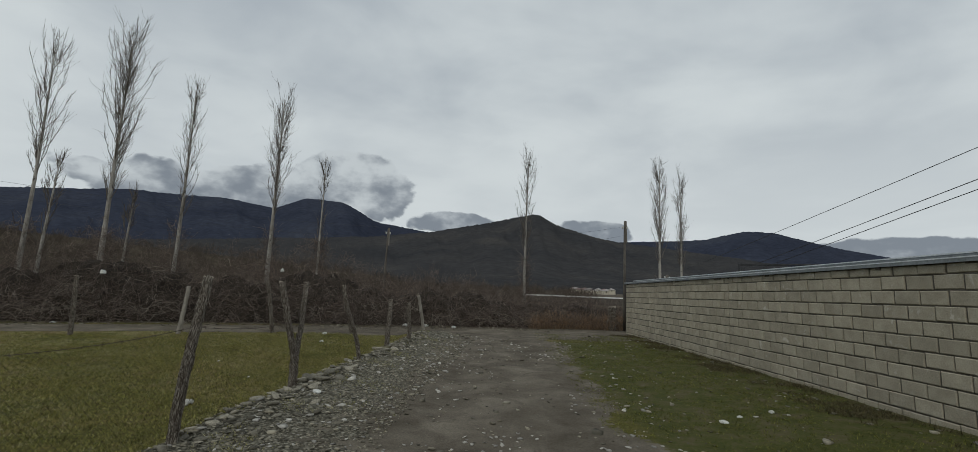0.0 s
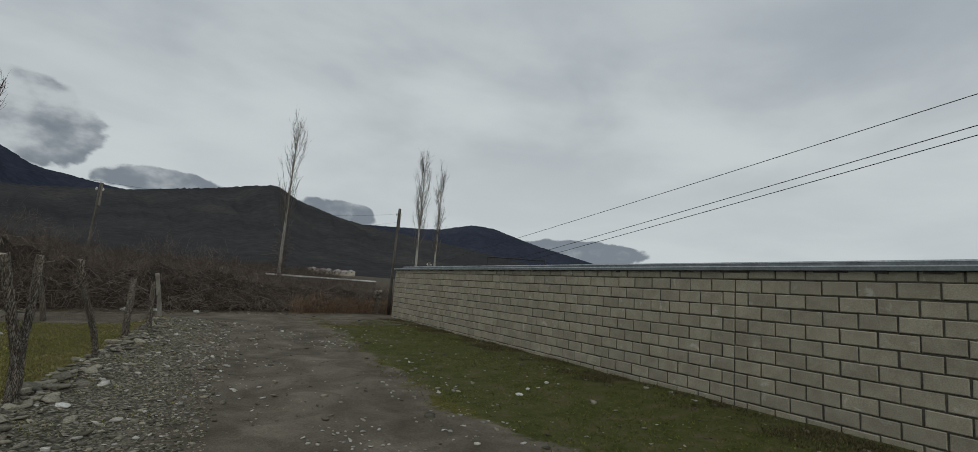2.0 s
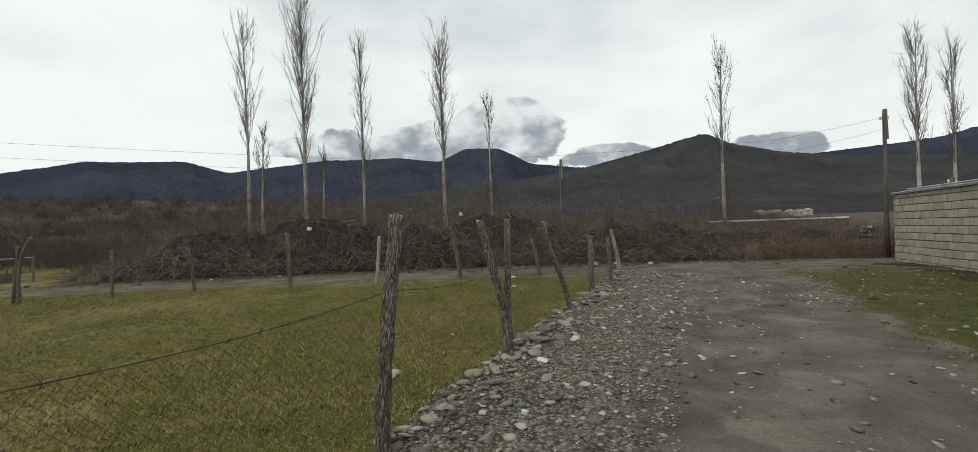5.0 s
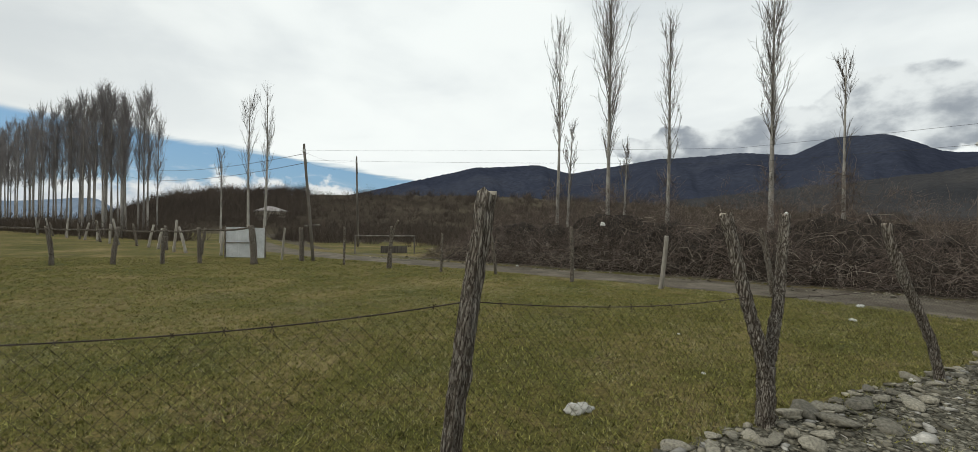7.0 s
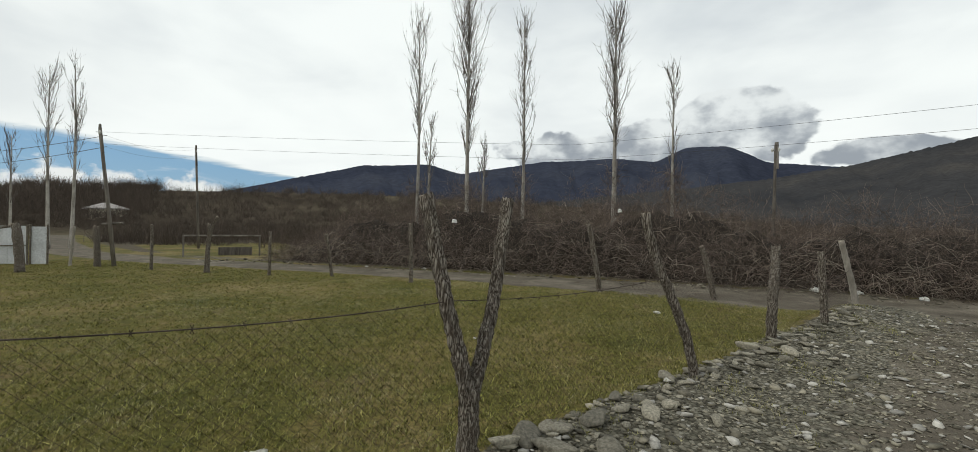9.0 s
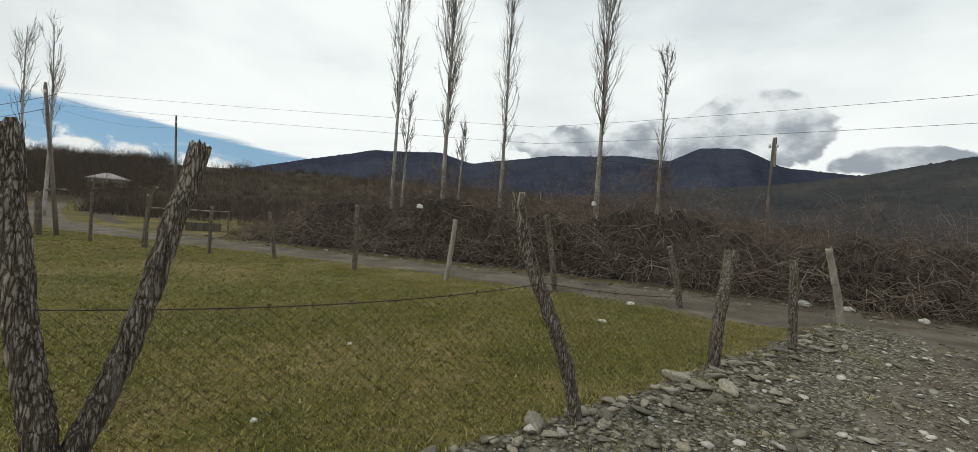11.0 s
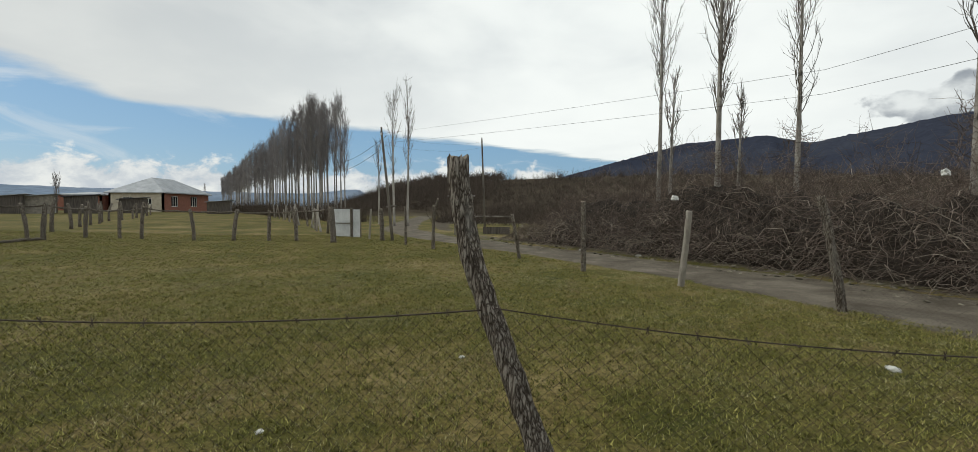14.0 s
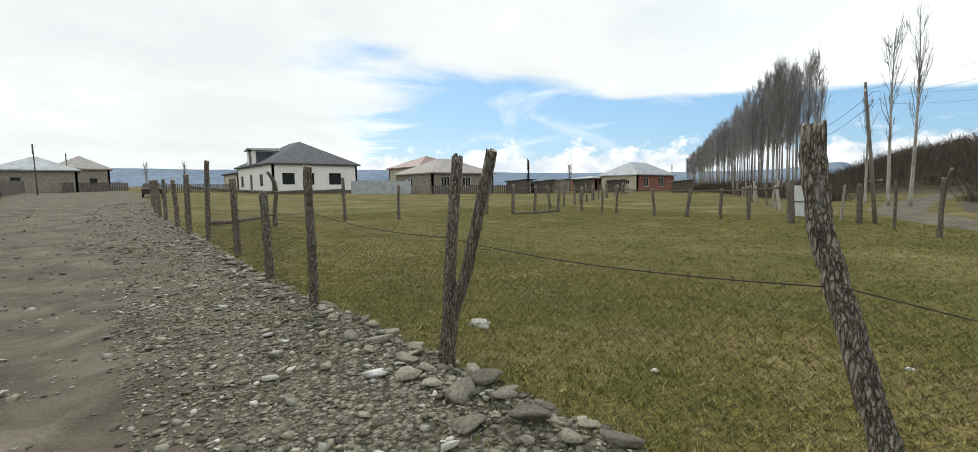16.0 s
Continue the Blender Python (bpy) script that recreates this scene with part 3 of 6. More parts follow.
# ---- hills and mountains ----
def hills(name, label, mat, a0, a1, step, near, far, peaks, soft, rough, seed, base=-3.0):
    """A range of hills as land rising from near to far metres; peaks and saddles as azimuth and elevation in degrees, rounded over soft degrees."""
    az = np.arange(a0, a1 + step / 2, step)
    pa, ph = [p[0] for p in peaks], [p[1] for p in peaks]
    el = np.interp(az, pa, ph)
    ker = np.exp(-np.linspace(-2, 2, 2 * int(soft / step) + 1) ** 2)
    el = np.convolve(np.pad(el, len(ker) // 2, mode="edge"), ker / ker.sum(), "valid")
    taper = sstep(az, a0, a0 + 4) * (1 - sstep(az, a1 - 4, a1))
    el = el * taper
    n = 34
    r = np.linspace(0, 1.12, n)
    A, R = np.meshgrid(np.radians(az), r)
    dist = near + (far - near) * R
    top = np.tan(np.radians(el))[None] * far
    shape = np.where(R <= 1, np.clip(R, 0, 1) ** 1.35, 1 - (R - 1) * 2.5)
    fold = smooth_noise(np.degrees(A) * 0.45, R * 4, 1.0, seed) * 0.09 + smooth_noise(np.degrees(A) * 1.6, R * 7, 1.0, seed + 4) * 0.025
    Z = base + (top - base) * shape * (1 + fold * (1 - R ** 6) * 1.2)
    nr = np.random.default_rng(int(seed * 10) + 1)
    Z = Z + rough * nr.standard_normal(Z.shape) * sstep(R, 0.1, 0.5)
    V = np.stack([np.sin(A) * dist, np.cos(A) * dist, Z], -1).reshape(-1, 3)
    m = len(az)
    i = (np.arange(n - 1)[:, None] * m + np.arange(m - 1)[None]).ravel()
    ob = new(name, mesh_np(name, V, np.stack([i, i + m, i + m + 1, i + 1], -1), mat, smooth=True))
    return tagged(ob, label, "mountain", kind="structure")


hills("backdrop_range_north", "forested mountain range, dark blue haze in its colour, under low cloud", M_FARRANGE, -84, 6, 0.2, 1500, 3600,
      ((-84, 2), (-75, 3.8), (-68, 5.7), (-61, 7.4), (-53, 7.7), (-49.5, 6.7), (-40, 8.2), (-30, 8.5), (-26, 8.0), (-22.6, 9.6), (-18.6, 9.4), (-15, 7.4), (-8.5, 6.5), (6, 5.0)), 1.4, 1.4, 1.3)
hills("backdrop_mountain", "brown wooded mountain with a pointed summit", M_MIDRANGE, -56, 40, 0.2, 420, 1900,
      ((-56, 2.0), (-40, 3.2), (-28, 4.4), (-15, 5.6), (-8.5, 6.5), (-3, 7.6), (1.6, 8.6), (4.9, 9.3), (8, 7.8), (12.5, 6.4), (18, 5.6), (28, 4.2), (40, 2.0)), 1.2, 1.2, 5.1)
hills("backdrop_range_east", "wooded hills beyond the valley, blue haze in their colour", M_FARRANGE, 6, 75, 0.2, 1500, 3500,
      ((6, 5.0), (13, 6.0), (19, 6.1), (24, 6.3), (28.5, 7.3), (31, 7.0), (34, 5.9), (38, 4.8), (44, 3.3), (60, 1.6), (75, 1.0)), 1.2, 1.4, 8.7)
hills("backdrop_scrub_hill", "brown scrub-covered hillside", M_NEARHILL, -99, -8, 0.25, 60, 230,
      ((-99, 0.6), (-96, 1.6), (-92.5, 3.0), (-89, 3.6), (-80, 3.7), (-72, 4.0), (-60, 4.2), (-45, 3.6), (-25, 2.4), (-8, 0.4)), 2.0, 0.16, 3.3, base=-1.0)
hills("backdrop_pale_hills", "hills on the far horizon with pale blue haze in their colour", M_PALERANGE, 120, 264, 0.5, 2500, 4200,
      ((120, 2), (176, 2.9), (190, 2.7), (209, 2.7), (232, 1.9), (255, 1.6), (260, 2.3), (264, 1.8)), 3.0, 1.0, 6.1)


# ---- plants ----
def tubes(P, R, sides=3):
    """Many thin tubes at once: P is (count, points, 3), R is (count, points)."""
    P = np.asarray(P, dtype=float)
    N, K, _ = P.shape
    D = np.gradient(P, axis=1)
    D /= np.linalg.norm(D, axis=2, keepdims=True) + 1e-9
    ref = np.array([0.36, 0.48, 0.80])
    U = np.cross(D, ref)
    U /= np.linalg.norm(U, axis=2, keepdims=True) + 1e-9
    W = np.cross(D, U)
    a = 2 * np.pi * np.arange(sides) / sides
    V = P[:, :, None] + (U[:, :, None] * np.cos(a)[:, None] + W[:, :, None] * np.sin(a)[:, None]) * R[:, :, None, None]
    base = (np.arange(N)[:, None, None] * K + np.arange(K - 1)[None, :, None]) * sides
    k = np.arange(sides)[None, None]
    k2 = (k + 1) % sides
    F = np.stack([base + k, base + k2, base + k2 + sides, base + k + sides], -1).reshape(-1, 4)
    return V.reshape(-1, 3), F


def branches(g, start, axis, length, rad, up, K=5, wig=0.06):
    """Curved shoots from start along axis, bending upward."""
    N = len(start)
    s = np.linspace(0, 1, K)
    d = axis[:, None] * (1 - up * s[None, :, None]) + np.array([0, 0, 1.0]) * (up * s[None, :, None] * 1.1)
    d /= np.linalg.norm(d, axis=2, keepdims=True)
    step = length[:, None, None] / (K - 1)
    P = np.concatenate([start[:, None], start[:, None] + np.cumsum(d[:, :-1] * step, axis=1)], axis=1)
    P[:, 1:] += g.normal(0, 1, (N, K - 1, 3)) * wig * length[:, None, None] / K
    R = rad[:, None] * (1 - 0.72 * s)[None]
    return P, R


def poplar_meshes(seed, h, crown, n_br, spread, lean, r0, trunk_mat, twig_mat, twigs=8, twig_r=0.0075):
    g = np.random.default_rng(seed)
    K = 12
    s = np.linspace(0, 1, K)
    bend = g.normal(0, 0.05, 2)
    trunk = np.stack([lean[0] * h * s ** 1.1 + bend[0] * np.sin(s * 3.1) * h * 0.1, lean[1] * h * s ** 1.1 + bend[1] * np.sin(s * 2.6) * h * 0.1, h * s - 0.35 * (1 - s)], -1)
    tg = Geo().tube(trunk, [r0 * (1.25 if i == 0 else 1) * (1 - 0.93 * t) + 0.008 for i, t in enumerate(s)], 8, 0.10, seed)
    t = crown + (0.97 - crown) * g.random(n_br) ** 0.85
    st = np.stack([np.interp(t, s, trunk[:, k]) for k in range(3)], -1)
    a = g.random(n_br) * 2 * np.pi
    tilt = np.radians(g.uniform(13, 31, n_br))
    ax = np.stack([np.cos(a) * np.sin(tilt), np.sin(a) * np.sin(tilt), np.cos(tilt)], -1)
    body = np.sin(np.clip((t - crown) / (1 - crown), 0.04, 1) ** 0.8 * np.pi * 0.93) ** 0.6
    L = h * spread * (0.45 + 0.75 * g.random(n_br)) * (0.35 + 0.75 * body)
    P, R = branches(g, st, ax, L, r0 * 0.26 * (1.15 - t), 0.64, 6)
    V1, F1 = tubes(P, np.maximum(R, twig_r))
    m = n_br * twigs
    who, where = np.repeat(np.arange(n_br), twigs), g.uniform(0.2, 0.98, m)
    seg = where * 5
    i0 = np.minimum(seg.astype(int), 4)
    f = (seg - i0)[:, None]
    st2 = P[who, i0] * (1 - f) + P[who, i0 + 1] * f
    d2 = P[who, i0 + 1] - P[who, i0]
    d2 /= np.linalg.norm(d2, axis=1, keepdims=True)
    d2 = d2 + g.normal(0, 0.32, (m, 3))
    d2[:, 2] = np.abs(d2[:, 2])
    d2 /= np.linalg.norm(d2, axis=1, keepdims=True)
    P2, R2 = branches(g, st2, d2, h * g.uniform(0.025, 0.075, m), np.full(m, twig_r), 0.5, 4, 0.12)
    V2, F2 = tubes(P2, R2)
    return tg.mesh("trunk", trunk_mat, True), mesh_np("crown", np.concatenate([V1, V2]), np.concatenate([F1, F2 + len(V1)]), twig_mat)


def poplar(x, y, meshes, label, rz=0.0, group="", z=None, name="poplar_tree"):
    ob = thing(name, (x, y, gz(x, y) if z is None else z), rz, label=label, category="tree", group=group)
    part("trunk", meshes[0], None, ob)
    part("crown", meshes[1], None, ob)
    return ob


# poplars that rise out of the hedge and beyond: x, y, top, crown start, branches, spread, lean x and y, trunk radius
ROADSIDE = ((-18.9, 18.3, 11.9, 0.46, 46, 0.20, 0.006, 0.00, 0.11), (-16.4, 19.3, 13.2, 0.38, 95, 0.18, 0.004, 0.0, 0.125), (-13.9, 20.2, 11.0, 0.40, 46, 0.15, 0.004, 0.0, 0.095),
            (-10.7, 22.2, 11.6, 0.44, 80, 0.15, 0.004, 0.0, 0.115), (-8.4, 22.5, 8.1, 0.42, 26, 0.12, 0.003, 0.0, 0.075), (2.1, 28.2, 10.6, 0.34, 52, 0.18, 0.004, 0.0, 0.11),
            (11.9, 32.8, 11.5, 0.36, 80, 0.19, 0.0, 0.0, 0.12), (13.4, 33.0, 10.9, 0.34, 66, 0.16, 0.0, 0.0, 0.10))
for i, (x, y, top, crown, nb, spread, lx, ly, r0) in enumerate(ROADSIDE):
    ms = poplar_meshes(30 + i, (top - gz(x, y)) * 0.905, crown, nb, spread, (lx, ly), r0, M_TRUNK, M_TWIG)
    poplar(x, y, ms, "tall bare poplar with pale bark growing out of the brambles" if x < 2 else "tall bare poplar with upswept twigs behind the block wall" if x > 5 else "tall bare poplar with pale bark beside the track", group="roadside poplars")
for i, (x, y, top, lx) in enumerate(((-18.3, 18.5, 6.1, 0.05), (-15.7, 19.6, 4.9, 0.03), (-38.5, 5.9, 10.3, 0.01), (-38.6, 6.9, 11.0, 0.015), (-42.5, 4.2, 6.8, 0.02))):
    ms = poplar_meshes(60 + i, top - gz(x, y), 0.36, 34, 0.17, (lx, 0), 0.07 + 0.004 * top, M_TRUNK, M_TWIG, 7, 0.009)
    poplar(x, y, ms, "young bare poplar with slender grey stem", group="young poplars")
# the close stand of poplars west of the pasture
STAND = [poplar_meshes(80 + i, 13.5, 0.36 + 0.03 * i, 84, 0.15, (0.006 * (i - 1), 0.006), 0.10, M_ROWTRUNK, M_ROWTWIG, 8, 0.012) for i in range(4)]
srng = random.Random(5)
for k in range(132):
    u = k // 2
    d = 1.15 * u + 0.034 * u * u
    x, y = -52.6 - 0.895 * d + srng.uniform(-0.5, 0.5), -0.9 - 0.446 * d - 2.2 * (k % 2) + srng.uniform(-0.4, 0.4)
    ob = poplar(x, y, STAND[srng.randrange(4)], "slim bare poplar standing close in a planted row", srng.uniform(0, 360), "poplar stand")
    sc = srng.uniform(0.93, 1.0) * (0.82 if k < 2 else 0.94 if k < 4 else 1.0)
    ob.scale = (sc, sc, sc * srng.uniform(0.98, 1.03))


def climbers(ob, seed, up, girth):
    """Old creepers and shoots round the foot of a trunk."""
    g = np.random.default_rng(seed)
    n = 760
    t = g.random(n) ** 2.0
    a = g.random(n) * 6.283
    r = girth * (1.15 - 0.85 * t) * g.random(n) ** 0.5
    st = np.stack([np.cos(a) * r, np.sin(a) * r, t * up], -1)
    ax = g.normal(0, 0.7, (n, 3))
    ax[:, 2] = g.normal(0.2, 0.8, n)
    ax /= np.linalg.norm(ax, axis=1, keepdims=True)
    P, R = branches(g, st, ax, g.uniform(0.3, 0.9, n), g.uniform(0.005, 0.012, n), 0.0, 5, 0.3)
    P[:, :, 2] = np.maximum(P[:, :, 2], 0.0)
    tagged(part("creepers", mesh_np("creepers", *tubes(P, R), M_BRAMBLE), None, ob, "brown leafless creepers round the trunk"), kind="stuff")


for i, ob in enumerate([o for o in scene.objects if o.name.startswith("poplar_tree") and o["group"] == "roadside poplars"]):
    climbers(ob, 900 + i, (3.7, 3.5, 3.9, 4.1, 3.8, 3.6, 2.5, 2.5)[i], (1.1, 1.15, 0.9, 1.0, 0.7, 0.3, 0.2, 0.2)[i])


def hedge():
    """Thicket of bare brambles along the far side of the track."""
    g = np.random.default_rng(11)
    ob = thing("bramble_hedge", label="dense leafless bramble thicket, brown and tangled", category="hedge", kind="stuff")
    n = 7400
    x = np.concatenate([g.uniform(-22, 9.0, n)])
    dep = g.random(n) ** 1.6 * 4.0
    y = hedge_y(x) + dep - 0.15
    lump = 0.75 + 0.32 * smooth_noise(x, y, 0.55, 2) + 0.15 * smooth_noise(x, y, 1.7, 6)
    tall = np.interp(x, [-22, -20.6, -18, -8, -5, 0, 6], [0.8, 1.9, 3.05, 3.2, 2.6, 1.9, 1.25]) * lump * (0.62 + 0.42 * sstep(dep, 0, 1.6))
    z0 = ground_z(x, y)
    st = np.stack([x, y, z0 + g.random(n) ** 1.3 * tall * 0.75], -1)
    a = g.random(n) * 2 * np.pi
    ax = np.stack([np.cos(a), np.sin(a) - 0.35, g.normal(0.75, 0.5, n)], -1)
    ax /= np.linalg.norm(ax, axis=1, keepdims=True)
    L = g.uniform(0.5, 1.7, n)
    P, R = branches(g, st, ax, L, g.uniform(0.004, 0.012, n), 0.0, 6, 0.30)
    s = np.linspace(0, 1, 6)
    P[:, :, 2] -= (L[:, None] * 0.75) * (s ** 2)[None]
    P[:, :, 2] = np.clip(P[:, :, 2], z0[:, None] - 0.02, (z0 + tall * 1.06)[:, None] + g.normal(0, 0.06, (n, 6)))
    V, F = tubes(P, R)
    cut = int(n * 0.68) * 5 * 3
    part("stems", mesh_np("stems", V, F[:cut], M_BRAMBLE), None, ob)
    keep = F[cut:]
    part("dry_stems", mesh_np("dry_stems", V[keep.min():], keep - keep.min(), M_BRAMBLE_PALE), None, ob, "pale dry bramble canes")
    # fine twigs that fill the thicket
    m = 26000
    x = g.uniform(-22, 9.0, m)
    dep = g.random(m) ** 1.2 * 4.2
    y = hedge_y(x) + dep + 0.05
    lump = 0.75 + 0.32 * smooth_noise(x, y, 0.55, 2) + 0.15 * smooth_noise(x, y, 1.7, 6)
    tall = np.interp(x, [-22, -20.6, -18, -8, -5, 0, 6], [0.8, 1.9, 3.05, 3.2, 2.6, 1.9, 1.25]) * lump * (0.62 + 0.42 * sstep(dep, 0, 1.6))
    st = np.stack([x, y, ground_z(x, y) + g.random(m) ** 0.7 * tall * 1.05], -1)
    ax = g.normal(0, 1, (m, 3))
    ax[:, 2] = np.abs(ax[:, 2]) * 1.3
    ax /= np.linalg.norm(ax, axis=1, keepdims=True)
    P, R = branches(g, st, ax, g.uniform(0.25, 0.7, m), g.uniform(0.003, 0.006, m), 0.0, 4, 0.25)
    V, F = tubes(P, R)
    part("twigs", mesh_np("twigs", V, F, M_BRAMBLE), None, ob)
    # added dark sheet: the shade inside the thicket, put into its colour
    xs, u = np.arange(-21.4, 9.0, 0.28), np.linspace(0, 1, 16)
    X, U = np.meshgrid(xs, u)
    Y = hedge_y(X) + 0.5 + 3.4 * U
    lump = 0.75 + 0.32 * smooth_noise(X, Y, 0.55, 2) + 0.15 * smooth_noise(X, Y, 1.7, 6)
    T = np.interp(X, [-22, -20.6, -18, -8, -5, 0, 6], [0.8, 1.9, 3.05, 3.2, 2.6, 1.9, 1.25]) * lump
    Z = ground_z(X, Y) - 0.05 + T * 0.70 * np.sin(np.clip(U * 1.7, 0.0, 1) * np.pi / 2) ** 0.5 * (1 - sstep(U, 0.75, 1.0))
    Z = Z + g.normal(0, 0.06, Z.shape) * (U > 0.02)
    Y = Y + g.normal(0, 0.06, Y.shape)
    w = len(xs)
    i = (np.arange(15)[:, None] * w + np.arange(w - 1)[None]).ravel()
    part("shade_sheet", mesh_np("shade_sheet", np.stack([X, Y, Z], -1).reshape(-1, 3), np.stack([i, i + 1, i + w + 1, i + w], -1), M_CORE), None, ob)
    return ob


hedge()


def scrub():
    """Bare bushes over the waste land and the hillside behind the hedge."""
    g = np.random.default_rng(17)
    n = 1500
    a = np.radians(np.concatenate([g.uniform(-97, 12, n), g.uniform(-98.5, -80, 900)]))
    d = np.concatenate([26 + 190 * g.random(n) ** 1.25, 78 + 150 * g.random(900) ** 0.8])
    x, y = np.sin(a) * d, np.cos(a) * d
    ok = (y > hedge_y(x) + 3.0) | ((d > 78) & (a < -1.4))
    ok &= ~((x > -36) & (x < -22) & (y < 16))
    a, d, x, y = a[ok], d[ok], x[ok], y[ok]
    u = g.random(260)
    xb, yb = g.uniform(-62, -41, 150), g.uniform(9, 34, 150)
    xb2, yb2 = g.uniform(-41, -22, 120), g.uniform(19, 34, 120)
    x, y = np.concatenate([x, xb, xb2]), np.concatenate([y, yb, yb2])
    a, d = np.concatenate([a, np.arctan2(xb, yb), np.arctan2(xb2, yb2)]), np.concatenate([d, np.full(270, 59.0)])
    x2, y2 = -47 - 52 * u + g.normal(0, 1.5, 260), 1.5 - 32 * u + g.normal(0, 1.2, 260)
    x, y = np.concatenate([x, x2]), np.concatenate([y, y2])
    a, d = np.concatenate([a, np.full(260, -1.9)]), np.concatenate([d, np.full(260, 59.0)])
    n = len(x)
    el = np.interp(np.degrees(a), [-98, -93, -88, -78, -66, -52, -40, -25, -8, 12], [0, 2.6, 3.7, 3.9, 4.3, 4.1, 3.6, 2.8, 0.3, 0])
    rise = np.clip((d - 60) / 170, 0, 1) ** 1.35
    z = np.where(y < 4, ground_z(x, y), -0.3) + (np.tan(np.radians(el)) * 230 + 1) * rise
    size = g.uniform(0.7, 1.7, n) * (0.8 + d / 160)
    per = 26
    who = np.repeat(np.arange(n), per)
    m = n * per
    st = np.stack([x[who], y[who], z[who]], -1) + g.normal(0, 0.34, (m, 3)) * size[who][:, None] * np.array([1, 1, 0.15])
    ax = g.normal(0, 0.55, (m, 3))
    ax[:, 2] = 1
    ax /= np.linalg.norm(ax, axis=1, keepdims=True)
    P, R = branches(g, st, ax, size[who] * g.uniform(0.6, 1.5, m), 0.006 + 0.00022 * d[who], 0.1, 4, 0.25)
    V, F = tubes(P, R)
    ob = new("scrub_bushes", mesh_np("scrub_bushes", V, F, M_SCRUB))
    return tagged(ob, "leafless brown bushes scattered over the hillside", "bushes", kind="stuff")


scrub()

# ---- block wall ----
W0, W1 = Vector((6.05, 20.55, 0)), Vector((6.58, -14.0, 0))
WDIR = (W1 - W0).normalized()
WLEN = (W1 - W0).length
WBASE, COURSE, STEP = -0.16, 0.2125, 0.418
WALL_M = Matrix.Translation((W0.x, W0.y, WBASE)) @ Matrix.Rotation(math.atan2(WDIR.y, WDIR.x), 4, "Z") @ Matrix(((1, 0, 0, 0), (0, 1, 0, 0), (0.0135, 0, 1, 0), (0, 0, 0, 1)))


def chamfered_block(w, h, d=0.07, c=0.010):
    """Face of one block: the local y axis points away from the road."""
    g = Geo()
    o = [(0, d, 0), (w, d, 0), (w, d, h), (0, d, h)]
    a = [(0, c, 0), (w, c, 0), (w, c, h), (0, c, h)]
    b = [(c, 0, c), (w - c, 0, c), (w - c, 0, h - c), (c, 0, h - c)]
    g.add(o + a + b, [(8, 9, 10, 11), (4, 5, 9, 8), (5, 6, 10, 9), (6, 7, 11, 10), (7, 4, 8, 11), (0, 1, 5, 4), (1, 2, 6, 5), (2, 3, 7, 6), (3, 0, 4, 7)])
    return g


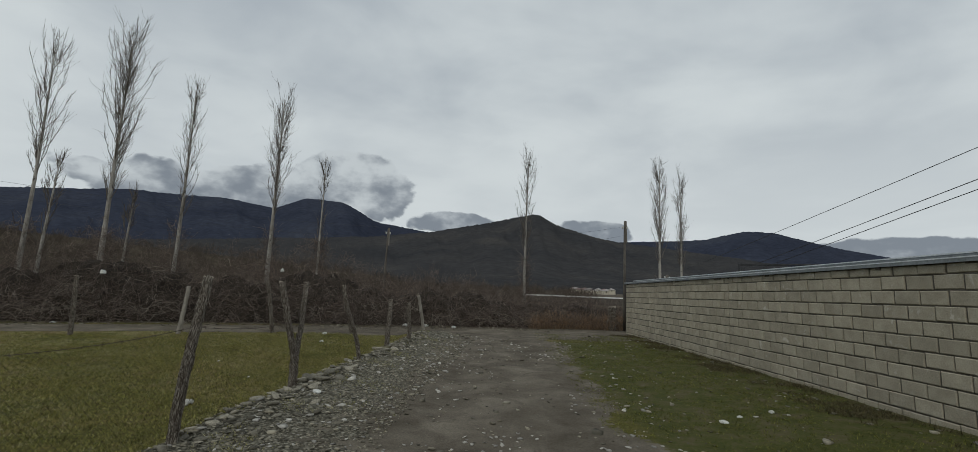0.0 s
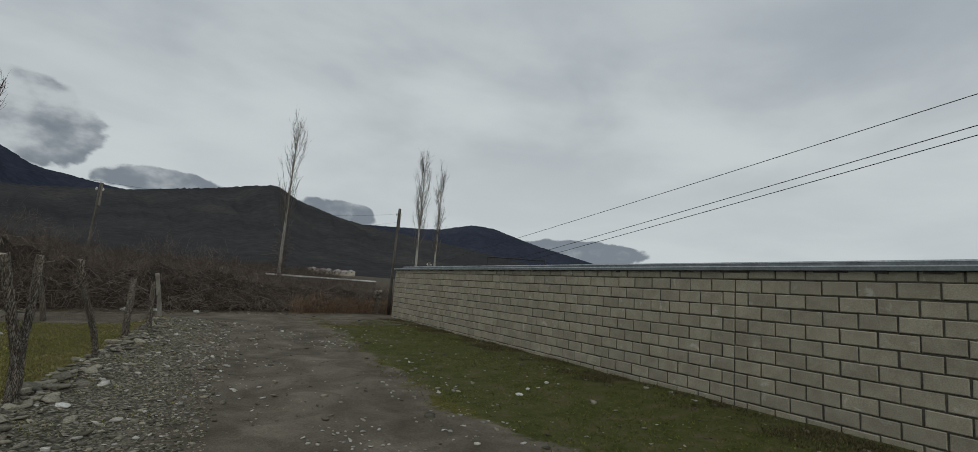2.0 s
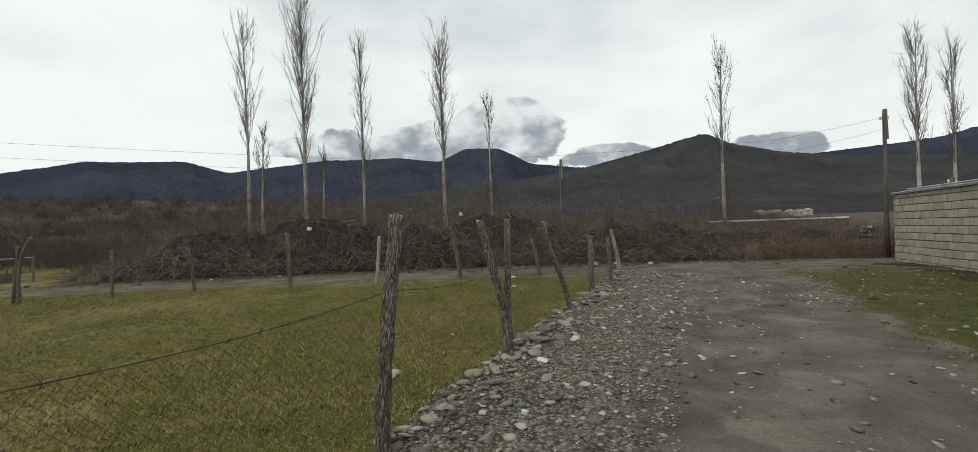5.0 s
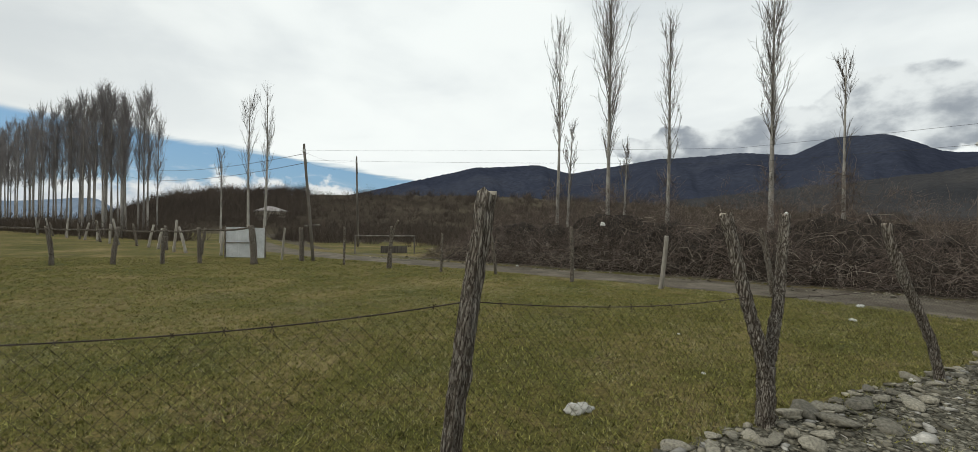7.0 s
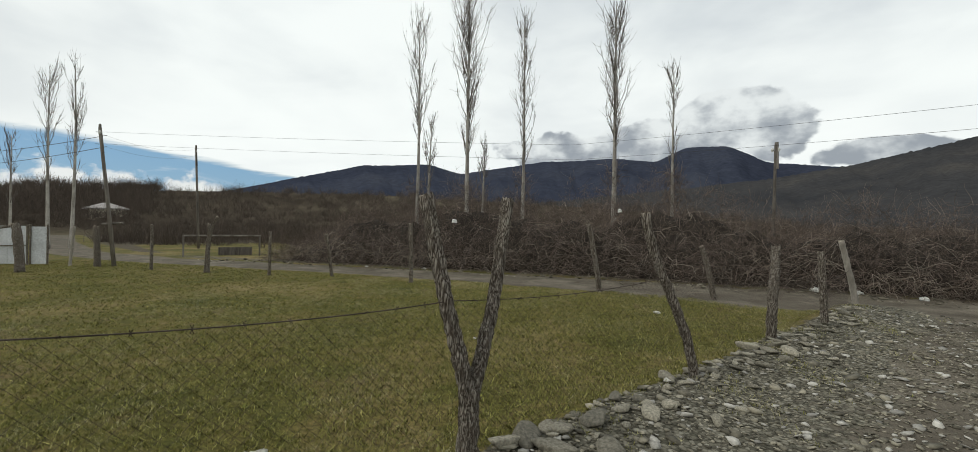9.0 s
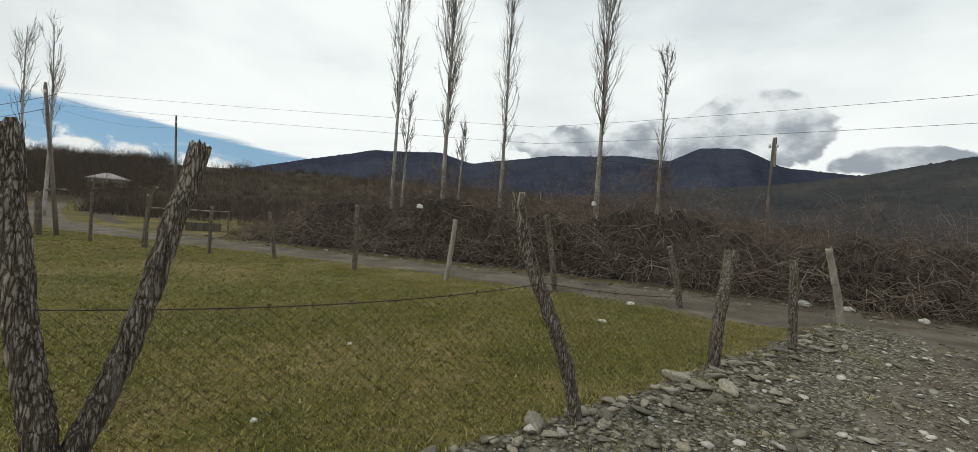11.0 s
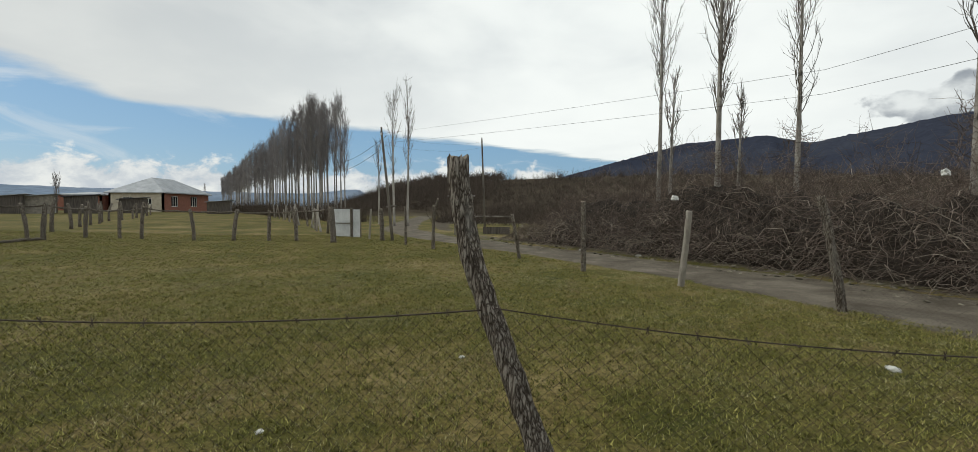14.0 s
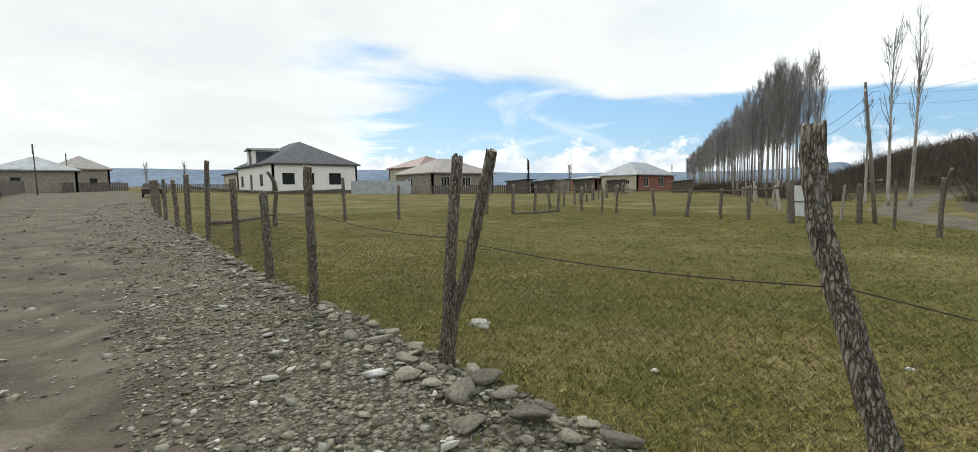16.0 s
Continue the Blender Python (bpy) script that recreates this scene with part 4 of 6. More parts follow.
def block_wall():
    ob = thing("wall_block", label="grey-beige concrete block wall with a sheet metal capping", category="wall", kind="structure")
    core = Geo().box((0, 0.020, -0.3), (WLEN, 0.19, 2.16), m=WALL_M)
    core.box((0.0, 0.19, -0.3), (0.19, 12.0, 2.16), m=WALL_M)
    part("mortar", core, M_MORTAR, ob, "recessed grey mortar")
    full = chamfered_block(STEP - 0.022, COURSE - 0.020).mesh("block", M_BLOCK)
    half = chamfered_block(STEP / 2 - 0.022, COURSE - 0.020).mesh("half_block", M_BLOCK)
    slim = chamfered_block(STEP - 0.022, 0.128).mesh("slim_block", M_BLOCK)
    r = random.Random(3)
    rest = Geo()
    made = 0
    seams = (8.65, 15.65, 22.25, 29.3)
    for c in range(11):
        top = c == 10
        s = 0.356 - STEP if c % 2 else 0.356 - STEP * 1.5
        while s < WLEN:
            pieces = [(s, STEP)]
            if not top and any(abs(s + STEP / 2 - q) < STEP * 0.5 for q in seams) and c % 2 == 0:
                pieces = [(s, STEP / 2), (s + STEP / 2, STEP / 2)]
            for p, w in pieces:
                a, b = max(p, 0), min(p + w, WLEN)
                if b - a < 0.08:
                    continue
                tilt = Matrix.Translation((a + 0.008 + r.uniform(-0.004, 0.006), r.uniform(-0.006, 0.007), c * COURSE - 0.123 + r.uniform(-0.004, 0.004))) @ Matrix.Rotation(r.uniform(-0.012, 0.012), 4, "Y")
                m = WALL_M @ tilt
                y = (m @ Vector((0, 0, 0))).y
                whole = abs(b - a - w) < 1e-6
                if whole and 3.2 < y < 13.6 and made < 300:
                    blk = new("half_block" if w < STEP else "block", slim if top else half if w < STEP else full)
                    blk.parent, blk.matrix_basis = ob, m
                    made += 1
                else:
                    g = chamfered_block(b - a - 0.022, 0.128 if top else COURSE - 0.020)
                    rest.add([m @ Vector(v) for v in g.v], g.f)
            s += STEP
    tagged(part("blocks", rest, M_BLOCK_FAR, ob), kind="stuff")
    cap = Geo()
    cap.box((-0.05, -0.055, 2.172), (WLEN, 0.24, 2.20), m=WALL_M)
    cap.box((-0.05, -0.058, 2.135), (WLEN, -0.046, 2.20), m=WALL_M)
    cap.box((0.24, 0.245, 2.175), (WLEN, 0.30, 2.29), m=WALL_M)
    part("capping", cap, M_CAP, ob, "folded grey zinc capping")
    part("capping_edge", Geo().box((-0.05, -0.062, 2.186), (WLEN, -0.058, 2.203), m=WALL_M).box((0.24, 0.24, 2.275), (WLEN, 0.246, 2.295), m=WALL_M), M_CAPEDGE, ob, "thin pale folded edge")
    cap = Geo().box((-0.06, 0.30, 2.18), (0.26, 12.0, 2.25), m=WALL_M)
    part("return_capping", cap, M_CAPEDGE, ob, "pale capping on the wall's return")
    drip = Geo()
    s = 0.1
    while s < WLEN - 0.4:
        w = r.uniform(0.06, 0.5)
        if r.random() < 0.55:
            drip.box((s, -0.010, 2.125 - r.uniform(0, 0.03)), (s + w, 0.0, 2.165), m=WALL_M)
        s += w + r.uniform(0.05, 0.5)
    part("mortar_squeeze", drip, M_MORTAR, ob, "mortar squeezed out under the capping")
    return ob


block_wall()

# iron bracket on a roof edge behind the wall
br = thing("iron_frame", (12.4, 23.2, gz(12.4, 23.2)), label="dark iron pipe frame standing behind the block wall", category="frame")
zb = 3.25 - gz(12.4, 23.2)
part("post", Geo().tube([(0, 0, -0.02), (0, 0, zb)], [0.045, 0.04], 6), M_CABLE, br)
part("crossbar", Geo().tube([(0, 0, zb - 0.03), (2.4, -2.2, zb - 0.05)], [0.04, 0.04], 6), M_CABLE, br)
part("far_post", Geo().tube([(2.4, -2.2, -0.02), (2.4, -2.2, zb - 0.02)], [0.04, 0.04], 6), M_CABLE, br)


# ---- fence posts ----
def spline(pts, n):
    """Smooth points through the given ones."""
    P = np.array(pts, dtype=float)
    t = np.linspace(0, 1, len(P))
    u = np.linspace(0, 1, n)
    if len(P) < 3:
        return np.stack([np.interp(u, t, P[:, k]) for k in range(3)], -1)
    deg = min(len(P) - 1, 3)
    return np.stack([np.polyval(np.polyfit(t, P[:, k], deg), u) for k in range(3)], -1)


def limb(g, pts, r0, r1, seed, rings=12, sides=12, wob=0.13):
    P = spline(pts, rings)
    r = random.Random(seed)
    rad = [r0 + (r1 - r0) * i / (rings - 1) for i in range(rings)]
    knot = r.randrange(3, rings - 2)
    rad[knot] *= 1.14
    rad[0] *= 1.12
    P[1:-1] += np.array([[r.uniform(-1, 1) * r0 * 0.10 for _ in range(3)] for _ in range(rings - 2)])
    o = len(g.v)
    g.tube(P, rad, sides, wob, seed, 0, 1)
    # uneven, weathered top
    for k in range(sides):
        x, y, z = g.v[o + (rings - 1) * sides + k]
        g.v[o + (rings - 1) * sides + k] = (x, y, z + r.uniform(-0.35, 0.4) * r1)
    return g


def post(limbs, label, group, seed, mats=None, name="fence_post", rings=30, sides=26):
    """A rough post; limbs are (points, lower radius, upper radius), the first starting in the ground."""
    base = Vector(limbs[0][0][0])
    g = Geo()
    for i, (pts, r0, r1) in enumerate(limbs):
        limb(g, [Vector(p) - base for p in pts], r0, r1, seed * 7 + i, rings, sides)
    me = g.mesh(name, mats or [M_BARK, M_CUT], True)
    ob = new(name, me)
    ob.matrix_basis = Matrix.Translation(base)
    return tagged(ob, label, "fence post", group)


G1 = "roadside fence posts"


def ft(x, y, d=0.10):
    return (x, y, gz(x, y) - d)


post([([ft(-2.855, 4.715), (-2.845, 4.745, 0.4), (-2.825, 4.785, 0.8), (-2.80, 4.825, 1.2), (-2.78, 4.88, 1.60)], 0.052, 0.047)], "leaning grey-brown log post with furrowed bark and splintered top", G1, 1)
post([([ft(-2.80, 7.365), (-2.81, 7.375, 0.12), (-2.82, 7.395, 0.30), (-2.825, 7.405, 0.42)], 0.064, 0.060),
      ([(-2.82, 7.385, 0.32), (-2.86, 7.345, 0.6), (-2.925, 7.30, 0.9), (-3.06, 7.23, 1.57)], 0.047, 0.044),
      ([(-2.82, 7.405, 0.32), (-2.845, 7.525, 0.6), (-2.86, 7.625, 0.9), (-2.905, 7.80, 1.57)], 0.046, 0.039)], "forked log post with two prongs and peeling bark", G1, 2)
post([([ft(-2.55, 10.05), (-2.57, 10.03, 0.2), (-2.635, 9.93, 0.5), (-2.70, 9.84, 0.75), (-2.765, 9.765, 1.0), (-2.82, 9.71, 1.25), (-2.87, 9.665, 1.53)], 0.045, 0.044)], "curved log post leaning to one side, bark deeply furrowed", G1, 3)
post([([ft(-2.46, 12.24), (-2.47, 12.28, 0.4), (-2.48, 12.42, 0.8), (-2.51, 12.57, 1.17)], 0.060, 0.055)], "grey log post with a sawn pale top", G1, 4)
post([([ft(-2.22, 14.06), (-2.25, 14.08, 0.5), (-2.29, 14.12, 1.07)], 0.052, 0.045)], "straight weathered log post among stones", G1, 5)
post([([ft(-2.26, 17.3), (-2.34, 17.2, 0.4), (-2.47, 16.95, 1.2)], 0.062, 0.05)], "leaning pale log post at the corner of the pasture", G1, 6, [M_PALEPOLE, M_CUT])
post([([ft(-3.03, 2.61), (-3.01, 2.60, 0.6), (-2.99, 2.59, 1.32)], 0.066, 0.058)], "short thick log post with a cracked flat top", G1, 7)
for i, (x, y, h, r, dx, dy) in enumerate(((-3.42, -0.7, 1.62, 0.085, 0.05, 0.10), (-3.46, -3.5, 2.05, 0.08, -0.02, 0.25), (-3.6, -6.7, 1.75, 0.10, 0.0, 0.1), (-3.65, -8.8, 1.6, 0.09, 0.1, 0.2),
                                          (-3.8, -12.2, 1.6, 0.09, 0, -0.1), (-3.9, -14.4, 1.6, 0.09, 0.05, 0), (-4.2, -17.9, 1.6, 0.09, 0, 0.1), (-4.6, -21.5, 1.6, 0.09, 0, 0), (-5.0, -25.5, 1.6, 0.09, 0.05, 0.1))):
    g0 = gz(x, y)
    post([([ft(x, y), (x + dx * 0.4, y + dy * 0.4, g0 + h * 0.5), (x + dx, y + dy, g0 + h)], r * 0.8, r * 0.68)], "dark rough log post beside the stony verge", G1, 20 + i)
G2 = "track fence posts"
for i, (x, y, tx, ty, h, r, pale) in enumerate(((-4.62, 16.28, -4.83, 16.07, 1.18, 0.07, 0), (-6.92, 15.3, -7.1, 15.05, 1.64, 0.078, 0), (-9.22, 14.1, -9.12, 14.2, 1.42, 0.075, 1), (-11.42, 12.9, -11.5, 12.92, 1.62, 0.075, 0),
                                                (-14.0, 11.85, -13.9, 11.6, 1.28, 0.06, 0), (-15.65, 10.6, -15.6, 10.6, 1.35, 0.06, 0), (-17.55, 9.3, -17.3, 9.35, 1.55, 0.06, 0), (-19.6, 8.2, -19.55, 8.2, 1.5, 0.06, 0), (-21.95, 7.0, -22.0, 6.95, 1.42, 0.12, 0), (-22.8, 6.3, -22.7, 6.4, 1.4, 0.06, 1))):
    g0 = gz(x, y)
    post([([ft(x, y), ((x + tx) / 2 + 0.02, (y + ty) / 2, g0 + h / 2), (tx, ty, g0 + h)], r * 0.8, r * 0.7)], "stripped pale log post leaning beside the track" if pale else "grey weathered log post beside the track", G2, 40 + i, [M_PALEPOLE, M_CUT] if pale else None)
post([([ft(-17.3, 9.35), (-17.28, 9.36, 0.9), (-17.0, 9.5, 1.62)], 0.05, 0.035)], "thin forked stake beside the track", G2, 55)
post([([ft(5.82, 22.0), (5.80, 22.02, 0.3), (5.80, 22.0, 0.92)], 0.19, 0.17)], "thick dark tree stump post at the end of the block wall", "", 56)
G3 = "pasture edge posts"
EDGE = [(-20.95, 5.1, 1.5, 0.13), (-21.95, 3.3, 1.38, 0.085), (-22.1, 2.1, 1.32, 0.075), (-22.05, 0.65, 1.34, 0.085), (-22.1, -1.0, 1.34, 0.075), (-22.25, -3.2, 1.4, 0.07), (-22.45, -4.2, 1.3, 0.07), (-22.5, -5.6, 1.3, 0.08),
        (-20.8, -5.95, 1.45, 0.085), (-20.3, -6.1, 1.45, 0.07), (-19.1, -6.15, 1.45, 0.085), (-17.6, -6.3, 1.5, 0.085), (-16.6, -7.2, 1.35, 0.075), (-11.7, -7.6, 1.5, 0.075), (-9.5, -8.3, 1.8, 0.07)]
tops = []
for i, (x, y, h, r) in enumerate(EDGE):
    rr = random.Random(200 + i)
    g0, dx, dy = gz(x, y), rr.uniform(-0.12, 0.12), rr.uniform(-0.2, 0.2)
    tops.append((x + dx, y + dy, g0 + h - 0.08))
    post([([ft(x, y), (x + dx * 0.3, y + dy * 0.3, g0 + h * 0.5), (x + dx, y + dy, g0 + h)], r, r * 0.85)], "dark log post along the far side of the pasture", G3, 70 + i, rings=8, sides=8)
post([([ft(-6.7, -8.3), (-6.75, -8.4, 0.9), (-6.7, -8.1, 1.5), (-6.35, -7.9, 2.1)], 0.09, 0.06)], "curved dark log post bending at the top", G3, 95, rings=10, sides=8)


def rail(a, b, r, label, seed, sag=0.0):
    a, b = Vector(a), Vector(b)
    rr = random.Random(seed)
    pts = [a.lerp(b, u) - a - Vector((0, 0, sag * 4 * u * (1 - u))) + Vector((0, 0, rr.uniform(-0.02, 0.02))) for u in (0, 0.17, 0.33, 0.5, 0.67, 0.83, 1)]
    ob = new("fence_rail", Geo().tube(pts, [r, r * 1.05, r, r * 0.95, r * 0.95, r * 0.85, r * 0.8], 7, 0.12, seed).mesh("fence_rail", M_BARK, True))
    ob.matrix_basis = Matrix.Translation(a)
    return tagged(ob, label, "fence rail", "fence rails")


for i in range(len(tops) - 4):
    rail(tops[i], tops[i + 1], 0.035, "thin crooked pole laid as top rail", 300 + i, 0.05)
for i in (8, 9, 10):
    a, b = EDGE[i], EDGE[i + 1]
    rail((a[0], a[1], gz(a[0], a[1]) + 0.06), (b[0], b[1], gz(b[0], b[1]) + 0.05), 0.06, "crooked log lying along the foot of the fence", 330 + i)
rail((-3.46, -3.5, gz(-3.46, -3.5) + 0.45), (-6.7, -8.3, gz(-6.7, -8.3) + 0.42), 0.05, "low bent log rail at the pasture corner", 350, 0.05)
rail((-3.5, -6.0, gz(-3.5, -6.0) + 1.35), (-9.5, -8.2, gz(-9.5, -8.2) + 1.35), 0.035, "long thin pole rail at the pasture corner", 351, 0.12)
# second fence beyond the pasture, along the lane
for i in range(22):
    rr = random.Random(400 + i)
    u = i / 21
    x, y = -25 - 36 * u ** 1.3, 4.6 - 15.5 * u ** 1.3 + rr.uniform(-0.3, 0.3)
    g0, h, lean = gz(x, y), rr.uniform(1.1, 1.7), rr.uniform(-0.35, 0.3)
    post([([ft(x, y), (x + lean * 0.4, y + lean * 0.5, g0 + h / 2), (x + lean * 0.5, y + lean, g0 + h)], 0.075, 0.06)], "pale grey stake in the fence along the lane", "lane fence stakes", 420 + i, [M_PALEPOLE if i % 3 else M_BARK, M_CUT], rings=6, sides=7)
for i in range(16):
    rr = random.Random(480 + i)
    x, y = -26 - 2.3 * i, -9.5 - 1.05 * i + rr.uniform(-0.4, 0.4)
    g0, h = gz(x, y), rr.uniform(1.2, 1.6)
    post([([ft(x, y), (x, y, g0 + h / 2), (x + rr.uniform(-0.2, 0.2), y + rr.uniform(-0.2, 0.2), g0 + h)], 0.085, 0.07)], "dark stake in the fence before the sheds", "yard fence stakes", 500 + i, rings=6, sides=7)


# ---- wire ----
def strand(name, pts, r, mat, label, category, group="", n=26, sides=4):
    """A wire through the points, each span sagging a little."""
    base = Vector(pts[0][:3])
    P = []
    for a, b in zip(pts[:-1], pts[1:]):
        for k in range(n):
            u = k / n
            p = Vector(a[:3]).lerp(Vector(b[:3]), u)
            p.z -= (b[3] if len(b) > 3 else 0.03) * 4 * u * (1 - u)
            P.append(p - base)
    P.append(Vector(pts[-1][:3]) - base)
    g = Geo().tube(P, [r] * len(P), sides, cap=True)
    ob = new(name, g.mesh(name, mat))
    ob.matrix_basis = Matrix.Translation(base)
    return tagged(ob, label, category, group), [p + base for p in P]


ANCH = [(-3.46, -3.45, 0.95), (-3.40, -0.65, 1.0), (-3.05, 2.63, 1.05), (-2.81, 4.80, 1.08), (-2.91, 7.31, 0.93), (-2.71, 9.82, 0.93), (-2.47, 12.36, 0.72), (-2.24, 14.08, 0.68), (-2.36, 17.15, 0.62)]
bw, run = strand("barbed_wire", [(*p, 0.05) for p in ANCH], 0.0034, M_WIRE, "rusty barbed wire strung along the log posts", "wire")
barb_geo = Geo()
for sg in (-1, 1):
    barb_geo.tube([(0.012, 0.006 * sg, -0.014), (-0.012, -0.006 * sg, 0.014)], [0.0018, 0.0018], 3)
barb_mesh = barb_geo.mesh("barb", M_WIRE)
for i in range(2, len(run) - 1, 2):
    barb = part("barb", barb_mesh, None, bw)
    barb.matrix_basis = Matrix.Translation(run[i] - run[0]) @ Matrix.Rotation(i * 1.3, 4, "Y")


def chain_link(a, b, top_a, top_b, seed):
    """A span of sagging diamond mesh between two posts."""
    rr = random.Random(seed)
    A, B = Vector((a[0], a[1], gz(*a) + 0.03)), Vector((b[0], b[1], gz(*b) + 0.03))
    L = (B - A).length
    d = 0.065
    g = Geo()
    n = int(L / d)
    rows = 14
    ph = rr.uniform(0, 6)

    def pt(u, v):
        u = min(max(u, 0), 1)
        base = A.lerp(B, u)
        hgt = (top_a * (1 - u) + top_b * u - 0.05 * 4 * u * (1 - u)) - base.z
        q = base + Vector((0, 0, hgt * v))
        q.x += 0.035 * math.sin(5 * u + ph) * math.sin(3 * v + 0.4)
        q.y += 0.02 * math.sin(9 * u + 2 * v + ph)
        return q

    for i in range(-rows, n + 1):
        for sgn in (1, -1):
            pts = []
            for k in range(rows + 1):
                u = ((i + k) if sgn > 0 else (i + rows - k)) / n
                if 0 <= u <= 1:
                    pts.append(pt(u, k / rows))
            if len(pts) > 1:
                g.tube(pts, [0.0008] * len(pts), 3, cap=False)
    ob = new("wire_mesh", g.mesh("wire_mesh", M_WIRE))
    return tagged(ob, "rusty sagging chain-link mesh between log posts", "fence mesh", "chain-link spans")


for i in range(len(ANCH) - 1):
    a, b = ANCH[i], ANCH[i + 1]
    chain_link((a[0] - 0.03, a[1]), (b[0] - 0.03, b[1]), a[2] - 0.02, b[2] - 0.02, i)
chain_link((-2.45, 17.2), (-4.65, 16.25), 0.62, 0.7, 20)
chain_link((-4.65, 16.25), (-6.95, 15.25), 0.7, 0.75, 21)


# ---- utility poles and cables ----
def utility_pole(x, y, top, lean, label, r=0.09, brace=None):
    g0 = gz(x, y)
    ob = thing("utility_pole", (x, y, g0), label=label, category="utility pole")
    h = top - g0
    part("pole", Geo().tube([(0, 0, -0.1), (lean[0] * 0.5 * h, lean[1] * 0.5 * h, h * 0.5), (lean[0] * h, lean[1] * h, h * 0.96), (lean[0] * h, lean[1] * h, h)], [r, r * 0.85, r * 0.7, r * 0.5], 9, 0.08, int(abs(x) * 10)), M_GREYPOLE, ob, smooth=True)
    part("pole_extension", Geo().tube([(lean[0] * h * 0.8 + 0.07, lean[1] * h * 0.8, h * 0.80), (lean[0] * h + 0.05, lean[1] * h, h * 1.0)], [r * 0.7, r * 0.55], 7, 0.08, 3), M_GREYPOLE, ob, "second stick lashed to the pole top")
    for s in (-1, 1):
        part("insulator", Geo().tube([(lean[0] * h + s * 0.1, lean[1] * h, h * 0.93), (lean[0] * h + s * 0.1, lean[1] * h, h * 0.93 + 0.06), (lean[0] * h + s * 0.1, lean[1] * h, h * 0.93 + 0.12)], [0.03, 0.045, 0.02], 7), M_LITTER, ob, "white porcelain insulator")
    if brace:
        part("brace", Geo().tube([(-0.45, -0.3, brace), (0.35, 0.2, brace + 0.05)], [0.045, 0.04], 7, 0.1, 5), M_GREYPOLE, ob, "short plank tied across the pole")
    return ob


utility_pole(-21.9, 7.45, 4.85, (0.0, -0.09), "leaning grey wooden utility pole by the track", 0.068, 1.5)
utility_pole(-34.8, 12.8, 6.4, (0.01, -0.035), "thin crooked wooden utility pole in the scrub", 0.08)
utility_pole(-5.4, 23.7, 4.45, (0.015, 0.0), "short pale-topped wooden pole standing in the hedge", 0.065)
utility_pole(6.36, 21.9, 4.95, (-0.012, -0.05), "dark wooden utility pole behind the wall's corner", 0.075)
for dzz in (0.0, -0.42):
    strand("power_cable", [(-34.8, 12.4, 6.1 + dzz), (-22.1, 6.9, 4.6 + dzz, 0.3), (-8.5, 16.3, 3.75 + dzz, 0.05), (2.0, 17.6, 3.65 + dzz, 0.05), (6.3, 21.7, 4.7 + dzz, 0.05)], 0.0032, M_CABLE, "thin bare power cable above the track", "power cable", "track cables")
for (xa, za), (xb, zb2), (xc, zc) in (((7.8, 7.1), (8.3, 5.05), (9.0, 2.5)), ((6.4, 6.4), (7.2, 4.2), (8.45, 1.3)), ((6.5, 6.2), (7.2, 4.07), (8.5, 1.1))):
    strand("power_cable", [(xa, -14.0, za), (xb, 2.0, zb2, 0.05), (xc, 23.5, zc, 0.05)], 0.0075, M_CABLE, "black power cable strung behind the block wall", "power cable")
utility_pole(9.0, 23.7, 2.6, (0, 0), "low wooden cable post behind the wall", 0.06)
utility_pole(7.3, -14.2, 7.3, (0, 0), "tall wooden cable pole behind the wall", 0.10)
strand("power_cable", [(-22.0, 7.2, 4.5), (-60, -4, 7.0, 0.6)], 0.010, M_CABLE, "thin power cable running west", "power cable")
strand("power_cable", [(-22.0, 7.2, 4.1), (-60, -4, 6.0, 0.6)], 0.010, M_CABLE, "thin power cable running west", "power cable")


# ---- metal gate sheet, goal, loose things in the field ----
def sheet_gate():
    ob = thing("sheet_metal_gate", (-24.2, 5.2, gz(-24.2, 5.2)), label="pale galvanised sheet gate leaning between dark posts", category="gate")
    a, b = Vector((-0.6, -1.0, 0)), Vector((0.35, 0.55, 0))
    d = (b - a).normalized()
    nrm = Vector((-d.y, d.x, 0))

    def slab(u0, u1, z0, z1, t, off):
        L = (b - a).length
        p = [a + d * (u * L) for u in (u0, u1)]
        vs = []
        for o in (off, off + t):
            for q, z in ((p[0], z0), (p[1], z0), (p[1], z1), (p[0], z1)):
                vs.append(q + nrm * o + Vector((0, 0, z)))
        return Geo().add(vs, [(0, 1, 2, 3), (7, 6, 5, 4), (0, 4, 5, 1), (1, 5, 6, 2), (2, 6, 7, 3), (3, 7, 4, 0)])
    for u0, u1, z0 in ((0.0, 0.33, 0.0), (0.335, 0.66, 0.0), (0.72, 1.0, -0.02)):
        part("sheet", slab(u0, u1, 0.05 + z0, 1.40 + z0, 0.012, 0.0), M_SHEET, ob)
    part("crossbar", slab(0, 0.66, 0.68, 0.72, 0.03, -0.04), M_BARK, ob, "rusty crossbar")
    for u in (0.0, 0.66, 0.71, 1.0):
        part("frame_post", slab(u - 0.012, u + 0.012, -0.03, 1.46, 0.05, -0.045), M_BARK, ob, "dark frame post")
    return ob


sheet_gate()


